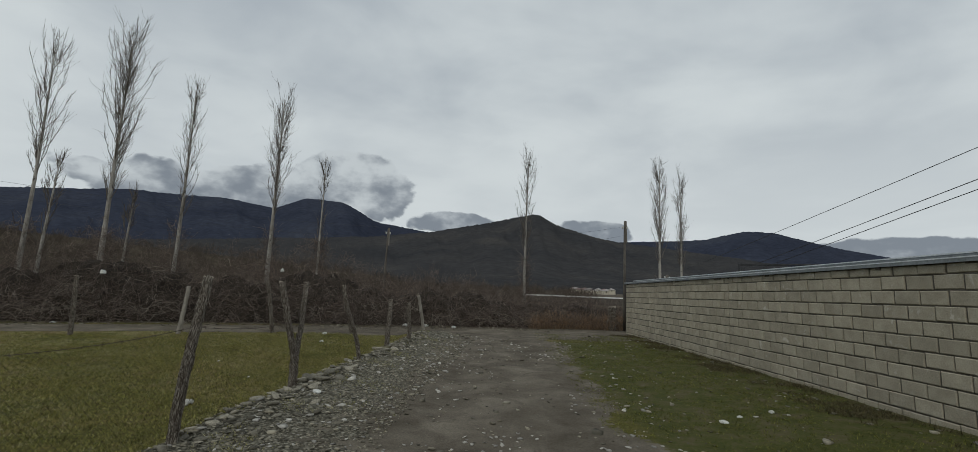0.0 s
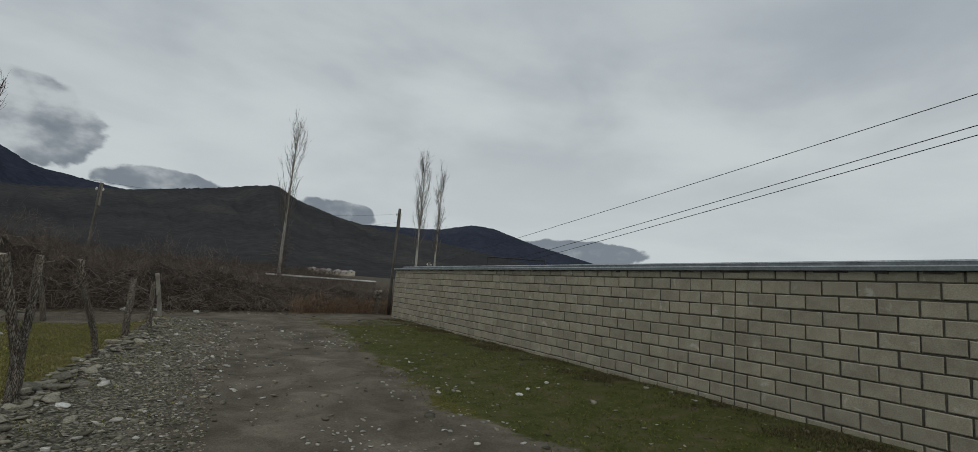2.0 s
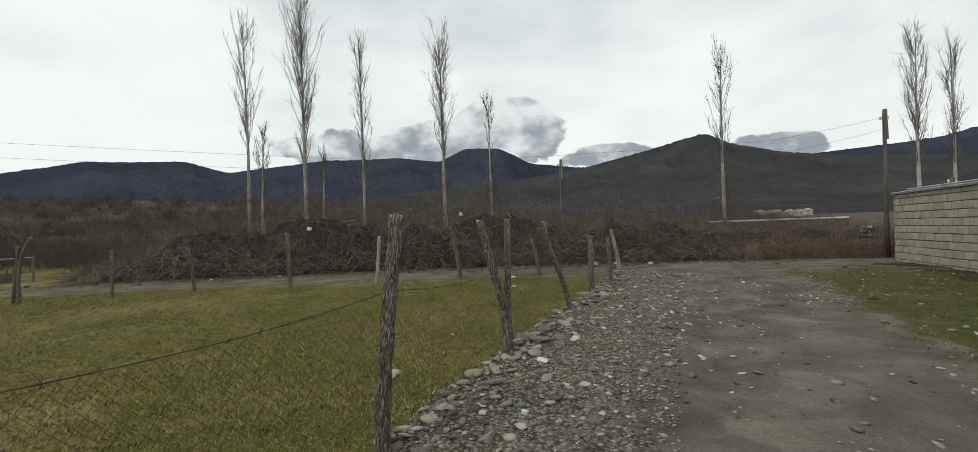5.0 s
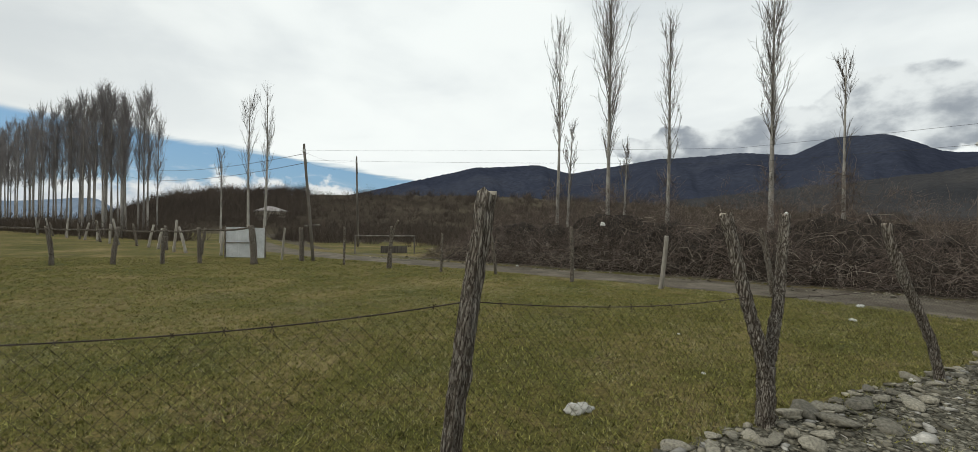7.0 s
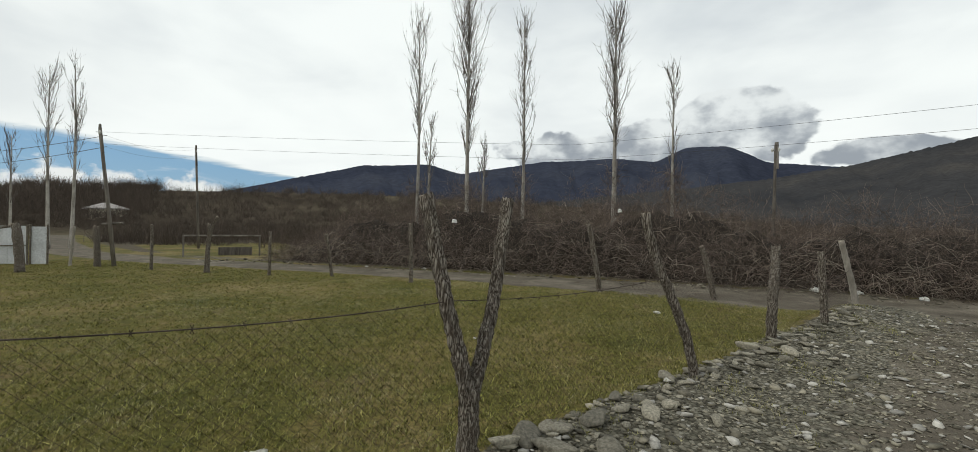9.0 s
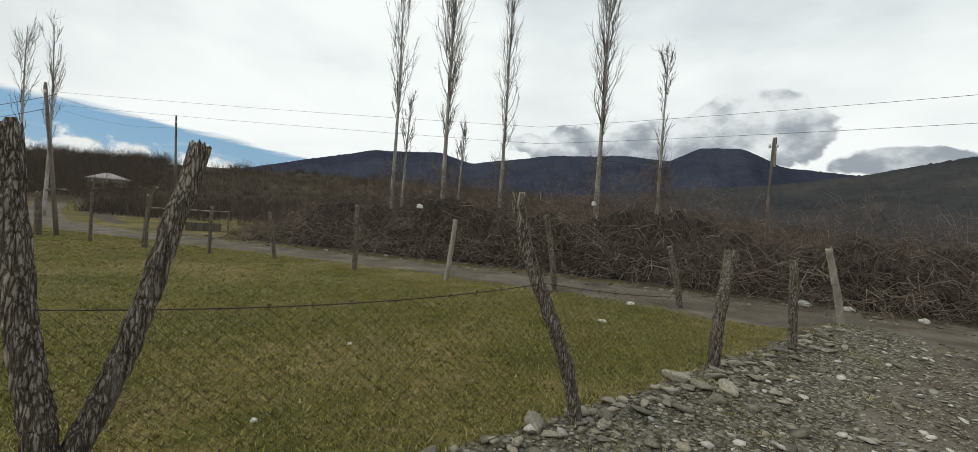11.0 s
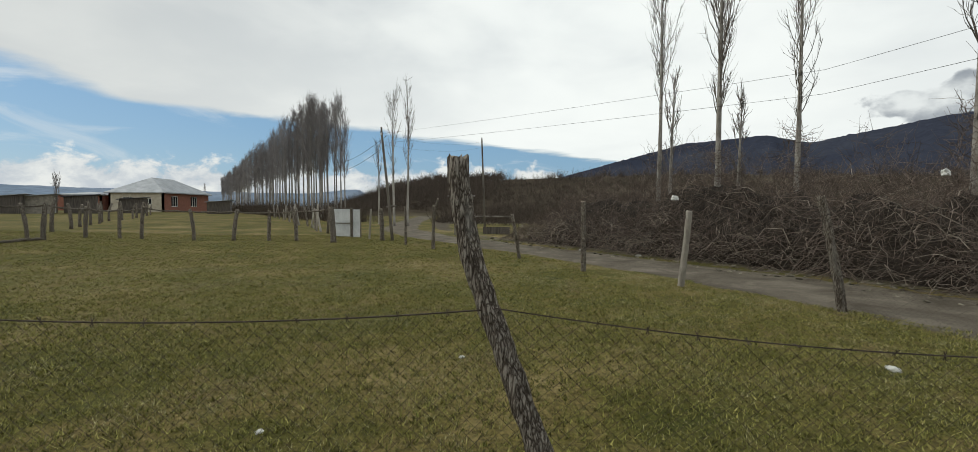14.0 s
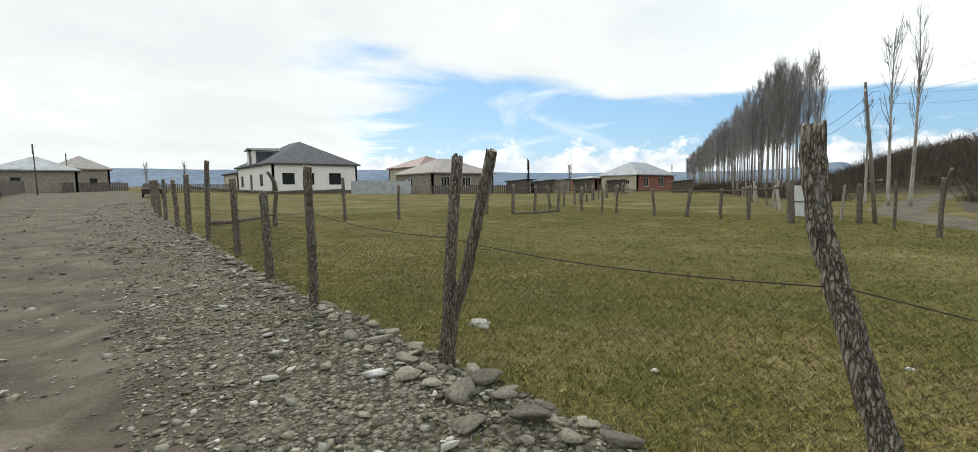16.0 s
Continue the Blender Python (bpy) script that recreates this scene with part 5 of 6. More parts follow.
def goal():
    x, y = -25.8, 11.9
    ob = thing("football_goal", (x, y, gz(x, y)), 75, label="small rusty football goal frame on grass", category="goal")
    for s in (-1.6, 1.6):
        part("goal_post", Geo().tube([(s, 0, -0.02), (s, 0, 1.02)], [0.04, 0.04], 6), M_GREYPOLE, ob)
    part("crossbar", Geo().tube([(-1.64, 0, 1.0), (1.64, 0, 1.0)], [0.04, 0.04], 6), M_GREYPOLE, ob)
    part("backstop", Geo().box((-0.2, 0.9, 0.0), (1.3, 1.0, 0.4)), M_SHEDWOOD, ob, "low brown board")
    return ob


goal()


def crumpled(name, x, y, size, mat, label, category, seed, flat=0.35):
    bm = bmesh.new()
    bmesh.ops.create_icosphere(bm, subdivisions=3, radius=1)
    for v in bm.verts:
        q = noise.noise(v.co * 1.9 + Vector((seed, 0, 0))) * 0.45 + noise.noise(v.co * 5.1 + Vector((0, seed, 0))) * 0.22
        v.co *= 1 + q
        v.co = Vector((v.co.x * size[0], v.co.y * size[1], max(v.co.z, -0.5) * size[2] + size[2] * 0.4))
    me = bpy.data.meshes.new(name)
    bm.to_mesh(me)
    bm.free()
    me.materials.append(mat)
    me.polygons.foreach_set("use_smooth", [seed % 2 == 0] * len(me.polygons))
    ob = new(name, me)
    ob.matrix_basis = pose(x, y, gz(x, y), 0, 0, seed * 47)
    return tagged(ob, label, category)


crumpled("crumpled_sack", -3.91, 6.5, (0.13, 0.085, 0.045), M_CLOTH, "crumpled dirty white sack lying on the grass", "litter", 2)
for i, (x, y, s) in enumerate(((-4.04, 8.42, 0.03), (-4.7, 13.7, 0.06), (-5.3, 15.6, 0.08), (-5.4, 9.8, 0.03), (3.55, 6.75, 0.055), (3.9, 7.0, 0.04), (4.5, 7.25, 0.05), (-1.4, 20.0, 0.12), (-3.4, 19.8, 0.15), (-2.6, 20.0, 0.12), (-14.5, 15.6, 0.08), (-16.5, 14.4, 0.08))):
    crumpled("plastic_scrap", x, y, (s, s * 0.7, s * 0.5), M_LITTER, "small scrap of pale plastic litter on the ground", "litter", 3 + i)
# a flattened white bottle on the gravel
crumpled("white_bottle", -2.33, 7.12, (0.085, 0.045, 0.03), M_LITTER, "flattened white plastic bottle on the gravel", "litter", 30)
# rags caught in the hedge
for i, (x, z) in enumerate(((-13.6, 1.55), (-8.2, 1.9))):
    y = float(hedge_y(x)) - 0.05
    ob = crumpled("plastic_bag", x, y, (0.11, 0.06, 0.09), M_LITTER, "torn white plastic bag caught in the brambles", "litter", 40 + i)
    ob.location.z = z

# ---- houses ----
def wall_slab(p, q, z0, z1, holes, t=0.28):
    """A wall from p to q with real openings; holes are (start, end, sill, head) along it."""
    p, q = Vector((*p, 0)), Vector((*q, 0))
    L, d = (q - p).length, (q - p).normalized()
    nrm = Vector((d.y, -d.x, 0))
    g = Geo()
    us = sorted({0, L, *[h[0] for h in holes], *[h[1] for h in holes]})
    for a, b in zip(us[:-1], us[1:]):
        cuts = [(h[2], h[3]) for h in holes if h[0] <= a + 1e-6 and h[1] >= b - 1e-6]
        z = z0
        for lo, hi in sorted(cuts) + [(z1, z1)]:
            if lo > z + 1e-6:
                vs = [w + Vector((0, 0, k)) for k in (z, lo) for w in (p + d * a, p + d * b, p + d * b - nrm * t, p + d * a - nrm * t)]
                g.add(vs, [(3, 2, 1, 0), (4, 5, 6, 7), (0, 1, 5, 4), (1, 2, 6, 5), (2, 3, 7, 6), (3, 0, 4, 7)])
            z = hi
    return g, p, d, nrm


def fill(ob, p, d, nrm, hole, frame_mat, door=False, bars=1):
    a, b, lo, hi = hole
    par = part("door" if door else "window", Geo().box((0, -0.02, 0), (b - a, 0.02, hi - lo)), M_SHEDWOOD if door else M_GLASSDARK, ob, "dark door" if door else "dark window pane")
    m = Matrix(((d.x, -nrm.x, 0, 0), (d.y, -nrm.y, 0, 0), (0, 0, 1, 0), (0, 0, 0, 1)))
    par.matrix_basis = Matrix.Translation(p + d * a - nrm * 0.12 + Vector((0, 0, lo))) @ m
    w, h, f = b - a, hi - lo, 0.07
    if frame_mat:
        g = Geo().box((0, -0.06, 0), (f, 0.0, h)).box((w - f, -0.06, 0), (w, 0.0, h)).box((f, -0.06, h - f), (w - f, 0, h)).box((f, -0.06, 0), (w - f, 0, f))
        for k in range(bars):
            c = w * (k + 1) / (bars + 1)
            g.box((c - f / 2, -0.055, f), (c + f / 2, -0.003, h - f))
        part("frame", g, frame_mat, par, "white frame")
    return par


def hip_roof(x0, x1, y0, y1, z, rise, over, gable=None):
    """Hipped roof with eaves and a thin fascia."""
    x0, x1, y0, y1 = x0 - over, x1 + over, y0 - over, y1 + over
    w, l = x1 - x0, y1 - y0
    k = min(w, l) / 2
    if w > l:
        r = [(x0 + k, (y0 + y1) / 2, z + rise), (x1 - k, (y0 + y1) / 2, z + rise)]
        f = [(0, 1, 5, 4), (1, 2, 5), (2, 3, 4, 5), (3, 0, 4)]
    else:
        r = [((x0 + x1) / 2, y0 + k, z + rise), ((x0 + x1) / 2, y1 - k, z + rise)]
        f = [(0, 1, 4), (1, 2, 5, 4), (2, 3, 5), (3, 0, 4, 5)]
    g = Geo().add([(x0, y0, z), (x1, y0, z), (x1, y1, z), (x0, y1, z), *r], f)
    g.box((x0 + 0.02, y0 + 0.02, z - 0.16), (x1 - 0.02, y1 - 0.02, z - 0.004))
    # standing seams down the slopes
    n = int((x1 - x0) / 0.9)
    for i in range(1, n):
        x = x0 + (x1 - x0) * i / n
        reach = min(x - x0, x1 - x, (y1 - y0) / 2)
        top = min(reach / k, 1)
        for ya, sg in ((y0, 1), (y1, -1)):
            g.tube([(x, ya, z + 0.01), (x, ya + sg * top * k, z + 0.01 + rise * top)], [0.03, 0.03], 3, cap=False)
    return g


def house(name, x0, x1, y0, y1, eave, rise, mats, roof_mat, label, openings, frame_mat=None, over=0.45, bars=1, z0=None):
    """Walls, in turn south, east, north and west, with their openings, under a hipped roof."""
    g0 = min(gz(x0, y1), gz(x1, y1)) if z0 is None else z0
    ob = thing(name, (x0, y1, g0), label=label, category="house")
    W, D = x1 - x0, y1 - y0
    base = gz((x0 + x1) / 2, (y0 + y1) / 2) - g0 if z0 is None else 0.0
    eave = eave + base
    runs = {"south": ((0, -D), (W, -D)), "east": ((W, -D), (W, 0)), "north": ((W, 0), (0, 0)), "west": ((0, 0), (0, -D))}
    for k, (p, q) in runs.items():
        hs = [(a, b, lo + base, hi + base) for a, b, lo, hi, *_ in openings.get(k, ())]
        g, P, d, nrm = wall_slab(p, q, -0.5, eave, hs)
        part("wall", g, mats.get(k, mats["north"]), ob)
        for h, o in zip(hs, openings.get(k, ())):
            fill(ob, P, d, nrm, h, frame_mat, len(o) > 4, bars)
    part("roof", hip_roof(0, W, -D, 0, eave, rise, over), roof_mat, ob)
    part("plinth", Geo().box((-0.06, -D - 0.06, -0.5), (W + 0.06, 0.06, 0.28 + base)), M_MORTAR, ob, "grey plinth") if name == "white_house" else None
    return ob


wh = house("white_house", -34.8, -22.3, -73.0, -56.5, 4.1, 3.75, {"north": M_WHITEWALL}, M_GREYROOF, "new white rendered house with a dark grey hipped roof",
           {"east": ((1.6, 3.0, 1.0, 2.7), (6.3, 7.6, 0.3, 2.8, 1), (10.9, 12.4, 1.0, 2.7)), "north": ((1.3, 3.0, 1.15, 2.75), (8.0, 9.9, 1.1, 2.8), (4.4, 5.8, 1.1, 2.8))})
# dormer over the entrance
D0 = Vector((8.6, -9.2, 3.95))
dg = Geo().box((D0.x, D0.y - 1.6, 4.1), (12.55, D0.y - 0.75, 6.6)).box((D0.x, D0.y + 0.75, 4.1), (12.55, D0.y + 1.6, 6.6)).box((12.3, D0.y - 0.76, 7.0), (12.55, D0.y + 0.76, 6.6)).box((12.3, D0.y - 0.76, 4.1), (12.55, D0.y + 0.76, 4.1))
dorm = part("dormer", dg, M_WHITEWALL, wh, "white dormer with a dark window")
part("dormer_side", Geo().box((D0.x + 0.1, D0.y + 1.605, 4.6), (12.2, D0.y + 1.64, 6.4)), M_GREYROOF, dorm, "dark sheet cladding")
part("dormer_window", Geo().box((12.36, D0.y - 0.75, 4.1), (12.42, D0.y + 0.75, 7.0)), M_GLASSDARK, dorm)
rg = Geo().add([(D0.x - 0.6, D0.y - 2.0, 6.6), (12.9, D0.y - 2.0, 6.6), (12.9, D0.y + 2.0, 6.6), (D0.x - 0.6, D0.y + 2.0, 6.6), (D0.x - 0.6, D0.y, 7.2), (12.9, D0.y, 7.0)], [(0, 1, 5, 4), (2, 3, 4, 5), (1, 2, 5), (3, 0, 4), (0, 3, 2, 1)])
part("dormer_roof", rg, M_GREYROOF, dorm)
house("annexe_house", -31.0, -22.9, -84, -75.5, 3.1, 1.6, {"north": M_CREAM}, M_GREYROOF, "small cream house behind the white one", {"east": ((3.5, 4.8, 0.9, 2.2),)})
house("stone_house", -51.5, -39.6, -53, -43.5, 3.0, 2.35, {"north": M_RUBBLE}, M_FADEDROOF, "unrendered stone house with a faded pinkish hipped roof", {"north": ((1.6, 3.2, 0.9, 2.4), (5.6, 7.2, 0.9, 2.4), (9.4, 11.0, 0.9, 2.4)), "east": ((3, 4.4, 0.9, 2.3),)}, M_WHITEPAINT, bars=2)
house("brown_roof_house", -55.0, -45.2, -64.5, -54.8, 4.3, 2.2, {"north": M_CREAM}, M_BROWNROOF, "tall cream house with a brown sheet roof", {"east": ((6.0, 7.2, 1.5, 3.0),), "north": ((1.0, 2.4, 1.6, 3.0),)})
house("brick_house", -95.5, -80.9, -43.2, -35.0, 3.15, 2.6, {"north": M_REDBRICK, "east": M_CREAM}, M_SILVERROOF, "brick and cream stone house with a silver hipped roof",
      {"north": ((2.2, 4.2, 0.8, 2.6), (8.2, 10.4, 0.8, 2.6)), "east": ((2.0, 3.6, 0.7, 2.4), (5.0, 6.4, 1.2, 2.2))}, M_WHITEPAINT, bars=2)
house("brick_outhouse", -87.0, -80.5, -50.8, -44.0, 2.6, 0.5, {"north": M_REDBRICK}, M_SILVERROOF, "low red brick outhouse with a flat sheet roof", {"east": ((3.0, 4.0, 1.2, 2.0),)}, over=0.25)
house("roadside_house", -7.8, 0.0, -108, -98, 3.7, 2.5, {"north": M_RUBBLE}, M_FADEDROOF, "grey stone house with a faded hipped roof by the road", {"north": ((1.2, 3.2, 0.9, 2.2), (5.0, 6.0, 0.9, 2.0))}, over=0.5)
house("roadside_house", -3.0, 6.0, -92, -82, 3.1, 2.2, {"north": M_RUBBLE}, M_SILVERROOF, "low grey house with a pale sheet roof by the road", {"north": ((2.0, 3.0, 0.9, 2.0),)}, over=0.5)
house("hillside_house", -117.0, -112.0, 11.6, 17.4, 2.1, 1.1, {"north": M_CREAM}, M_FADEDROOF, "stone cottage with a pale roof among bushes", {"east": ((1.0, 1.8, 0.4, 1.1), (2.8, 3.6, 0.5, 1.3))}, over=0.4, z0=2.1)


def shed(x, y, w, d, h, rz, wall, roof, label, door_mat=M_WHITEPAINT):
    ob = thing("shed", (x, y, gz(x, y)), rz, label=label, category="shed")
    for lo, hi in (((0, 0, -0.3), (0.12, d, h)), ((w - 0.12, 0, -0.3), (w, d, h)), ((0.12, 0, -0.3), (w - 0.12, 0.12, h - 0.2))):
        part("wall", Geo().box(lo, hi), wall, ob)
    part("front_wall", Geo().box((0.12, d - 0.12, -0.3), (w * 0.35, d, h)).box((w * 0.35 + 0.9, d - 0.12, -0.3), (w - 0.12, d, h)).box((w * 0.35, d - 0.12, 1.75), (w * 0.35 + 0.9, d, h)), wall, ob)
    part("door", Geo().box((w * 0.35, d - 0.09, 0), (w * 0.35 + 0.9, d - 0.04, 1.75)), door_mat, ob, "pale door")
    part("roof", Geo().add([(-0.3, -0.3, h - 0.2), (w + 0.3, -0.3, h - 0.2), (w + 0.3, d + 0.4, h + 0.14), (-0.3, d + 0.4, h + 0.14), (-0.3, -0.3, h - 0.14), (w + 0.3, -0.3, h - 0.14), (w + 0.3, d + 0.4, h + 0.2), (-0.3, d + 0.4, h + 0.2)],
                           [(3, 2, 1, 0), (4, 5, 6, 7), (0, 1, 5, 4), (1, 2, 6, 5), (2, 3, 7, 6), (3, 0, 4, 7)]), roof, ob)
    return ob


shed(-54.5, -41.5, 5.0, 3.0, 1.9, 28, M_SHEDWOOD, M_GREYROOF, "low dark plank shed with a sloping sheet roof")
shed(-57.5, -39.2, 3.8, 2.6, 1.9, 30, M_SHEDWOOD, M_SILVERROOF, "small plank shed with a pale door")
shed(-60.0, -38.2, 4.2, 2.6, 2.0, 32, M_RUBBLE, M_SILVERROOF, "small stone shed with a whitish tin roof")
shed(-66.5, -38.6, 6.5, 3.0, 2.1, 33, M_SHEDWOOD, M_GREYROOF, "long dark shed with a pale door")
shed(-72.0, -36.0, 5.0, 3.0, 2.0, 34, M_SHEDWOOD, M_GREYROOF, "dark plank shed beside the yard fence")
shed(-78.0, -26.5, 5.0, 3.0, 1.9, 20, M_SHEDWOOD, M_SILVERROOF, "open-fronted shed with a pale tin roof")
shed(9.0, -60.0, 7.0, 3.0, 2.4, 0, M_SHEDWOOD, M_SHEDWOOD, "dark plank barn at the roadside", M_SHEDWOOD)


def plank_fence(x0, y0, x1, y1, n, h, mat, name, label, gap=0.03):
    ob = thing(name, (x0, y0, gz(x0, y0)), label=label, category="fence")
    r = random.Random(int(x0 * 7 + n))
    L = math.hypot(x1 - x0, y1 - y0)
    ux, uy = (x1 - x0) / L, (y1 - y0) / L
    w = L / n
    a = math.atan2(uy, ux)
    for i in range(n):
        x, y = x0 + ux * w * i, y0 + uy * w * i
        m = Matrix.Translation((x - x0, y - y0, gz(x, y) - gz(x0, y0) - 0.05)) @ Matrix.Rotation(a, 4, "Z")
        part("panel" if w > 0.5 else "board", Geo().box((0, -0.02, 0), (w - gap, 0.02, h * r.uniform(0.94, 1.04)), m=m), mat, ob)
    return ob


plank_fence(-35.0, -57.5, -39.5, -54.8, 8, 2.0, M_TIN, "sheet_metal_fence", "grey corrugated sheet fence beside the white house", 0.01)
plank_fence(-30.5, -50.0, -37.5, -45.8, 9, 1.9, M_TIN, "sheet_metal_fence", "grey corrugated sheet fence closing the yard", 0.01)
plank_fence(-38.6, -42.6, -51.0, -39.5, 40, 1.35, M_SHEDWOOD, "plank_fence", "weathered grey plank fence before the stone house", 0.12)
plank_fence(4.6, -46.0, 2.6, -80.0, 60, 1.7, M_SHEDWOOD, "plank_fence", "weathered plank fence along the road", 0.1)
plank_fence(-1.2, -80.0, -10.0, -94.0, 34, 1.5, M_SHEDWOOD, "plank_fence", "weathered plank fence before the roadside house", 0.14)
plank_fence(-10.5, -70.0, -22.0, -76.0, 40, 1.4, M_GREYPOLE, "plank_fence", "grey picket fence beyond the road", 0.14)
utility_pole(3.6, -58.0, 7.6, (0.0, 0.0), "tall grey pole by the roadside", 0.10)
utility_pole(1.0, -64.0, 7.4, (0.01, 0.0), "thin grey pole by the roadside", 0.07)
utility_pole(-2.0, -92.0, 8.4, (-0.01, 0.0), "thin street pole by the houses", 0.07)


def car(x, y, rz):
    ob = thing("parked_car", (x, y, gz(x, y)), rz, label="dark red car parked beside the road", category="car")
    prof = [(-2.0, 0.35), (-2.05, 0.75), (-1.25, 0.9), (-0.6, 1.4), (0.95, 1.42), (1.6, 0.98), (2.0, 0.9), (2.05, 0.4)]
    g = Geo()
    n = len(prof)
    for s in (-0.8, 0.8):
        for px_, pz in prof:
            g.v.append((px_, s * (0.82 if pz > 1.2 else 1.0), pz))
    g.f += [tuple(range(n))[::-1], tuple(range(n, 2 * n))] + [(i, (i + 1) % n, n + (i + 1) % n, n + i) for i in range(n)]
    g.m += [0] * (n + 2)
    part("body", g, M_CARRED, ob)
    part("windscreen", Geo().add([(-1.22, -0.66, 0.94), (-1.22, 0.66, 0.94), (-0.66, 0.6, 1.38), (-0.66, -0.6, 1.38), (-1.2, -0.66, 0.93), (-1.2, 0.66, 0.93), (-0.64, 0.6, 1.37), (-0.64, -0.6, 1.37)], [(0, 1, 2, 3), (7, 6, 5, 4), (0, 4, 5, 1), (2, 6, 7, 3)]), M_GLASSDARK, ob)
    for s in (-0.6, 0.6):
        part("headlight", Geo().box((-2.08, s - 0.15, 0.62), (-2.0, s + 0.15, 0.76)), M_WHITEPAINT, ob)
    for a in (-1.25, 1.25):
        for s in (-0.82, 0.72):
            part("wheel", Geo().tube([(a, s, 0.31), (a, s + 0.1, 0.31)], [0.31, 0.31], 14), M_TYRE, ob)
    return ob


car(-7.6, -46.5, 82)
# orchard tree and slim cypress behind the sheds, and the hamlet across the valley
om = poplar_meshes(130, 4.6, 0.3, 40, 0.34, (0.02, 0), 0.12, M_ROWTRUNK, M_ROWTWIG, 9, 0.014)
for x, y in ((-68.5, -41.5), (-36.0, -64.0), (-13.0, -96.0), (-17.5, -88.0)):
    poplar(x, y, om, "small bare fruit tree with spreading twigs", x * 31 % 360, "fruit trees", name="fruit_tree")
cm = poplar_meshes(131, 5.6, 0.05, 110, 0.08, (0, 0), 0.10, M_ROWTRUNK, M_CORE, 9, 0.03)
poplar(-63.0, -46.5, cm, "dark slim cypress behind the sheds", name="cypress_tree")
for k, (x, y, sc) in enumerate(((-182, -77, 0.62), (-184, -71, 0.7), (-187, -68, 0.66), (-168, -78, 0.5))):
    ob = poplar(x, y, STAND[k % 4], "far bare poplar on the plain", 40.0 * k, "far poplars")
    ob.scale = (sc, sc, sc)


def hamlet():
    r = random.Random(9)
    for i in range(22):
        d = r.uniform(300, 400)
        a = radians(r.uniform(9.0, 14.4))
        x, y = math.sin(a) * d, math.cos(a) * d
        z = 0.9 + 2.0 * (d - 300) / 100
        ob = thing("village_house", (x, y, z), r.uniform(-25, 25), label="small white house in the far village", category="house", group="far village")
        w, dd, h = r.uniform(2.5, 4.5), 4, r.uniform(0.9, 1.5)
        part("wall", Geo().box((0, 0, -7), (w, dd, h)), M_CREAM, ob)
        part("roof", hip_roof(0, w, 0, dd, h, 0.9, 0.25), M_FADEDROOF if i % 3 else M_BROWNROOF, ob)
        part("window", Geo().box((w * 0.3, -0.05, 0.2), (w * 0.3 + 0.8, 0.02, 0.95)), M_GLASSDARK, ob)


hamlet()

# the wattle and gravel bank seen beyond the track end
lw = thing("low_wall", (4.5, 62.0, gz(4.5, 62.0)), label="long low pale wall beyond the hedge", category="wall", kind="structure")
part("coping", Geo().box((0, -0.05, 0.92), (13.5, 0.35, 1.08)), M_WHITEWALL, lw, "pale coping")
part("wall", Geo().box((0, 0, -0.2), (13.5, 0.3, 0.92)), M_SHEDWOOD, lw)

def reeds():
    g = np.random.default_rng(77)
    n = 1500
    x = g.uniform(1.9, 7.5, n)
    y = hedge_y(x) - 0.25 + g.random(n) * 0.9
    st = np.stack([x, y, ground_z(x, y)], -1)
    ax = np.stack([g.normal(0, 0.35, n), g.normal(-0.1, 0.3, n), np.ones(n)], -1)
    ax /= np.linalg.norm(ax, axis=1, keepdims=True)
    P, R = branches(g, st, ax, g.uniform(0.5, 1.15, n), g.uniform(0.005, 0.010, n), 0.0, 5, 0.22)
    P[:, :, 2] -= 0.25 * np.linspace(0, 1, 5)[None] ** 2
    m = surf("dry_bracken", (0.24, 0.145, 0.085), (0.36, 0.25, 0.155), 1.2, 30, 0.95, 0, island=True, rand=0.4)
    ob = new("dry_bracken", mesh_np("dry_bracken", *tubes(P, R), m))
    return tagged(ob, "rust-brown dry bracken at the foot of the hedge", "bracken", kind="stuff")


reeds()

# ---- stones ----


def rock_mesh(seed, name, mat, sub=2, flat=0.5):
    bm = bmesh.new()
    bmesh.ops.create_icosphere(bm, subdivisions=sub, radius=1)
    rr = random.Random(seed * 13 + 5)
    cuts = []
    for _ in range(10):
        p = Vector((rr.gauss(0, 1), rr.gauss(0, 1), rr.gauss(0, 1))).normalized()
        cuts.append((p, rr.uniform(0.48, 0.88)))
    cuts += [(Vector((0, 0, 1)), rr.uniform(0.6, 0.85)), (Vector((0, 0, -1)), 0.7)]
    for v in bm.verts:
        n = v.co.normalized()
        q = min(min(d / max(n.dot(p), 0.05) for p, d in cuts), 1.25)
        v.co = Vector((n.x * q * 1.15, n.y * q * 0.8, n.z * q * flat * 1.25))
    V = np.array([v.co[:] for v in bm.verts])
    F = np.array([[v.index for v in f.verts] for f in bm.faces])
    bm.free()
    return (mesh_np(name, V, F, mat, smooth=False) if mat else None), V, F


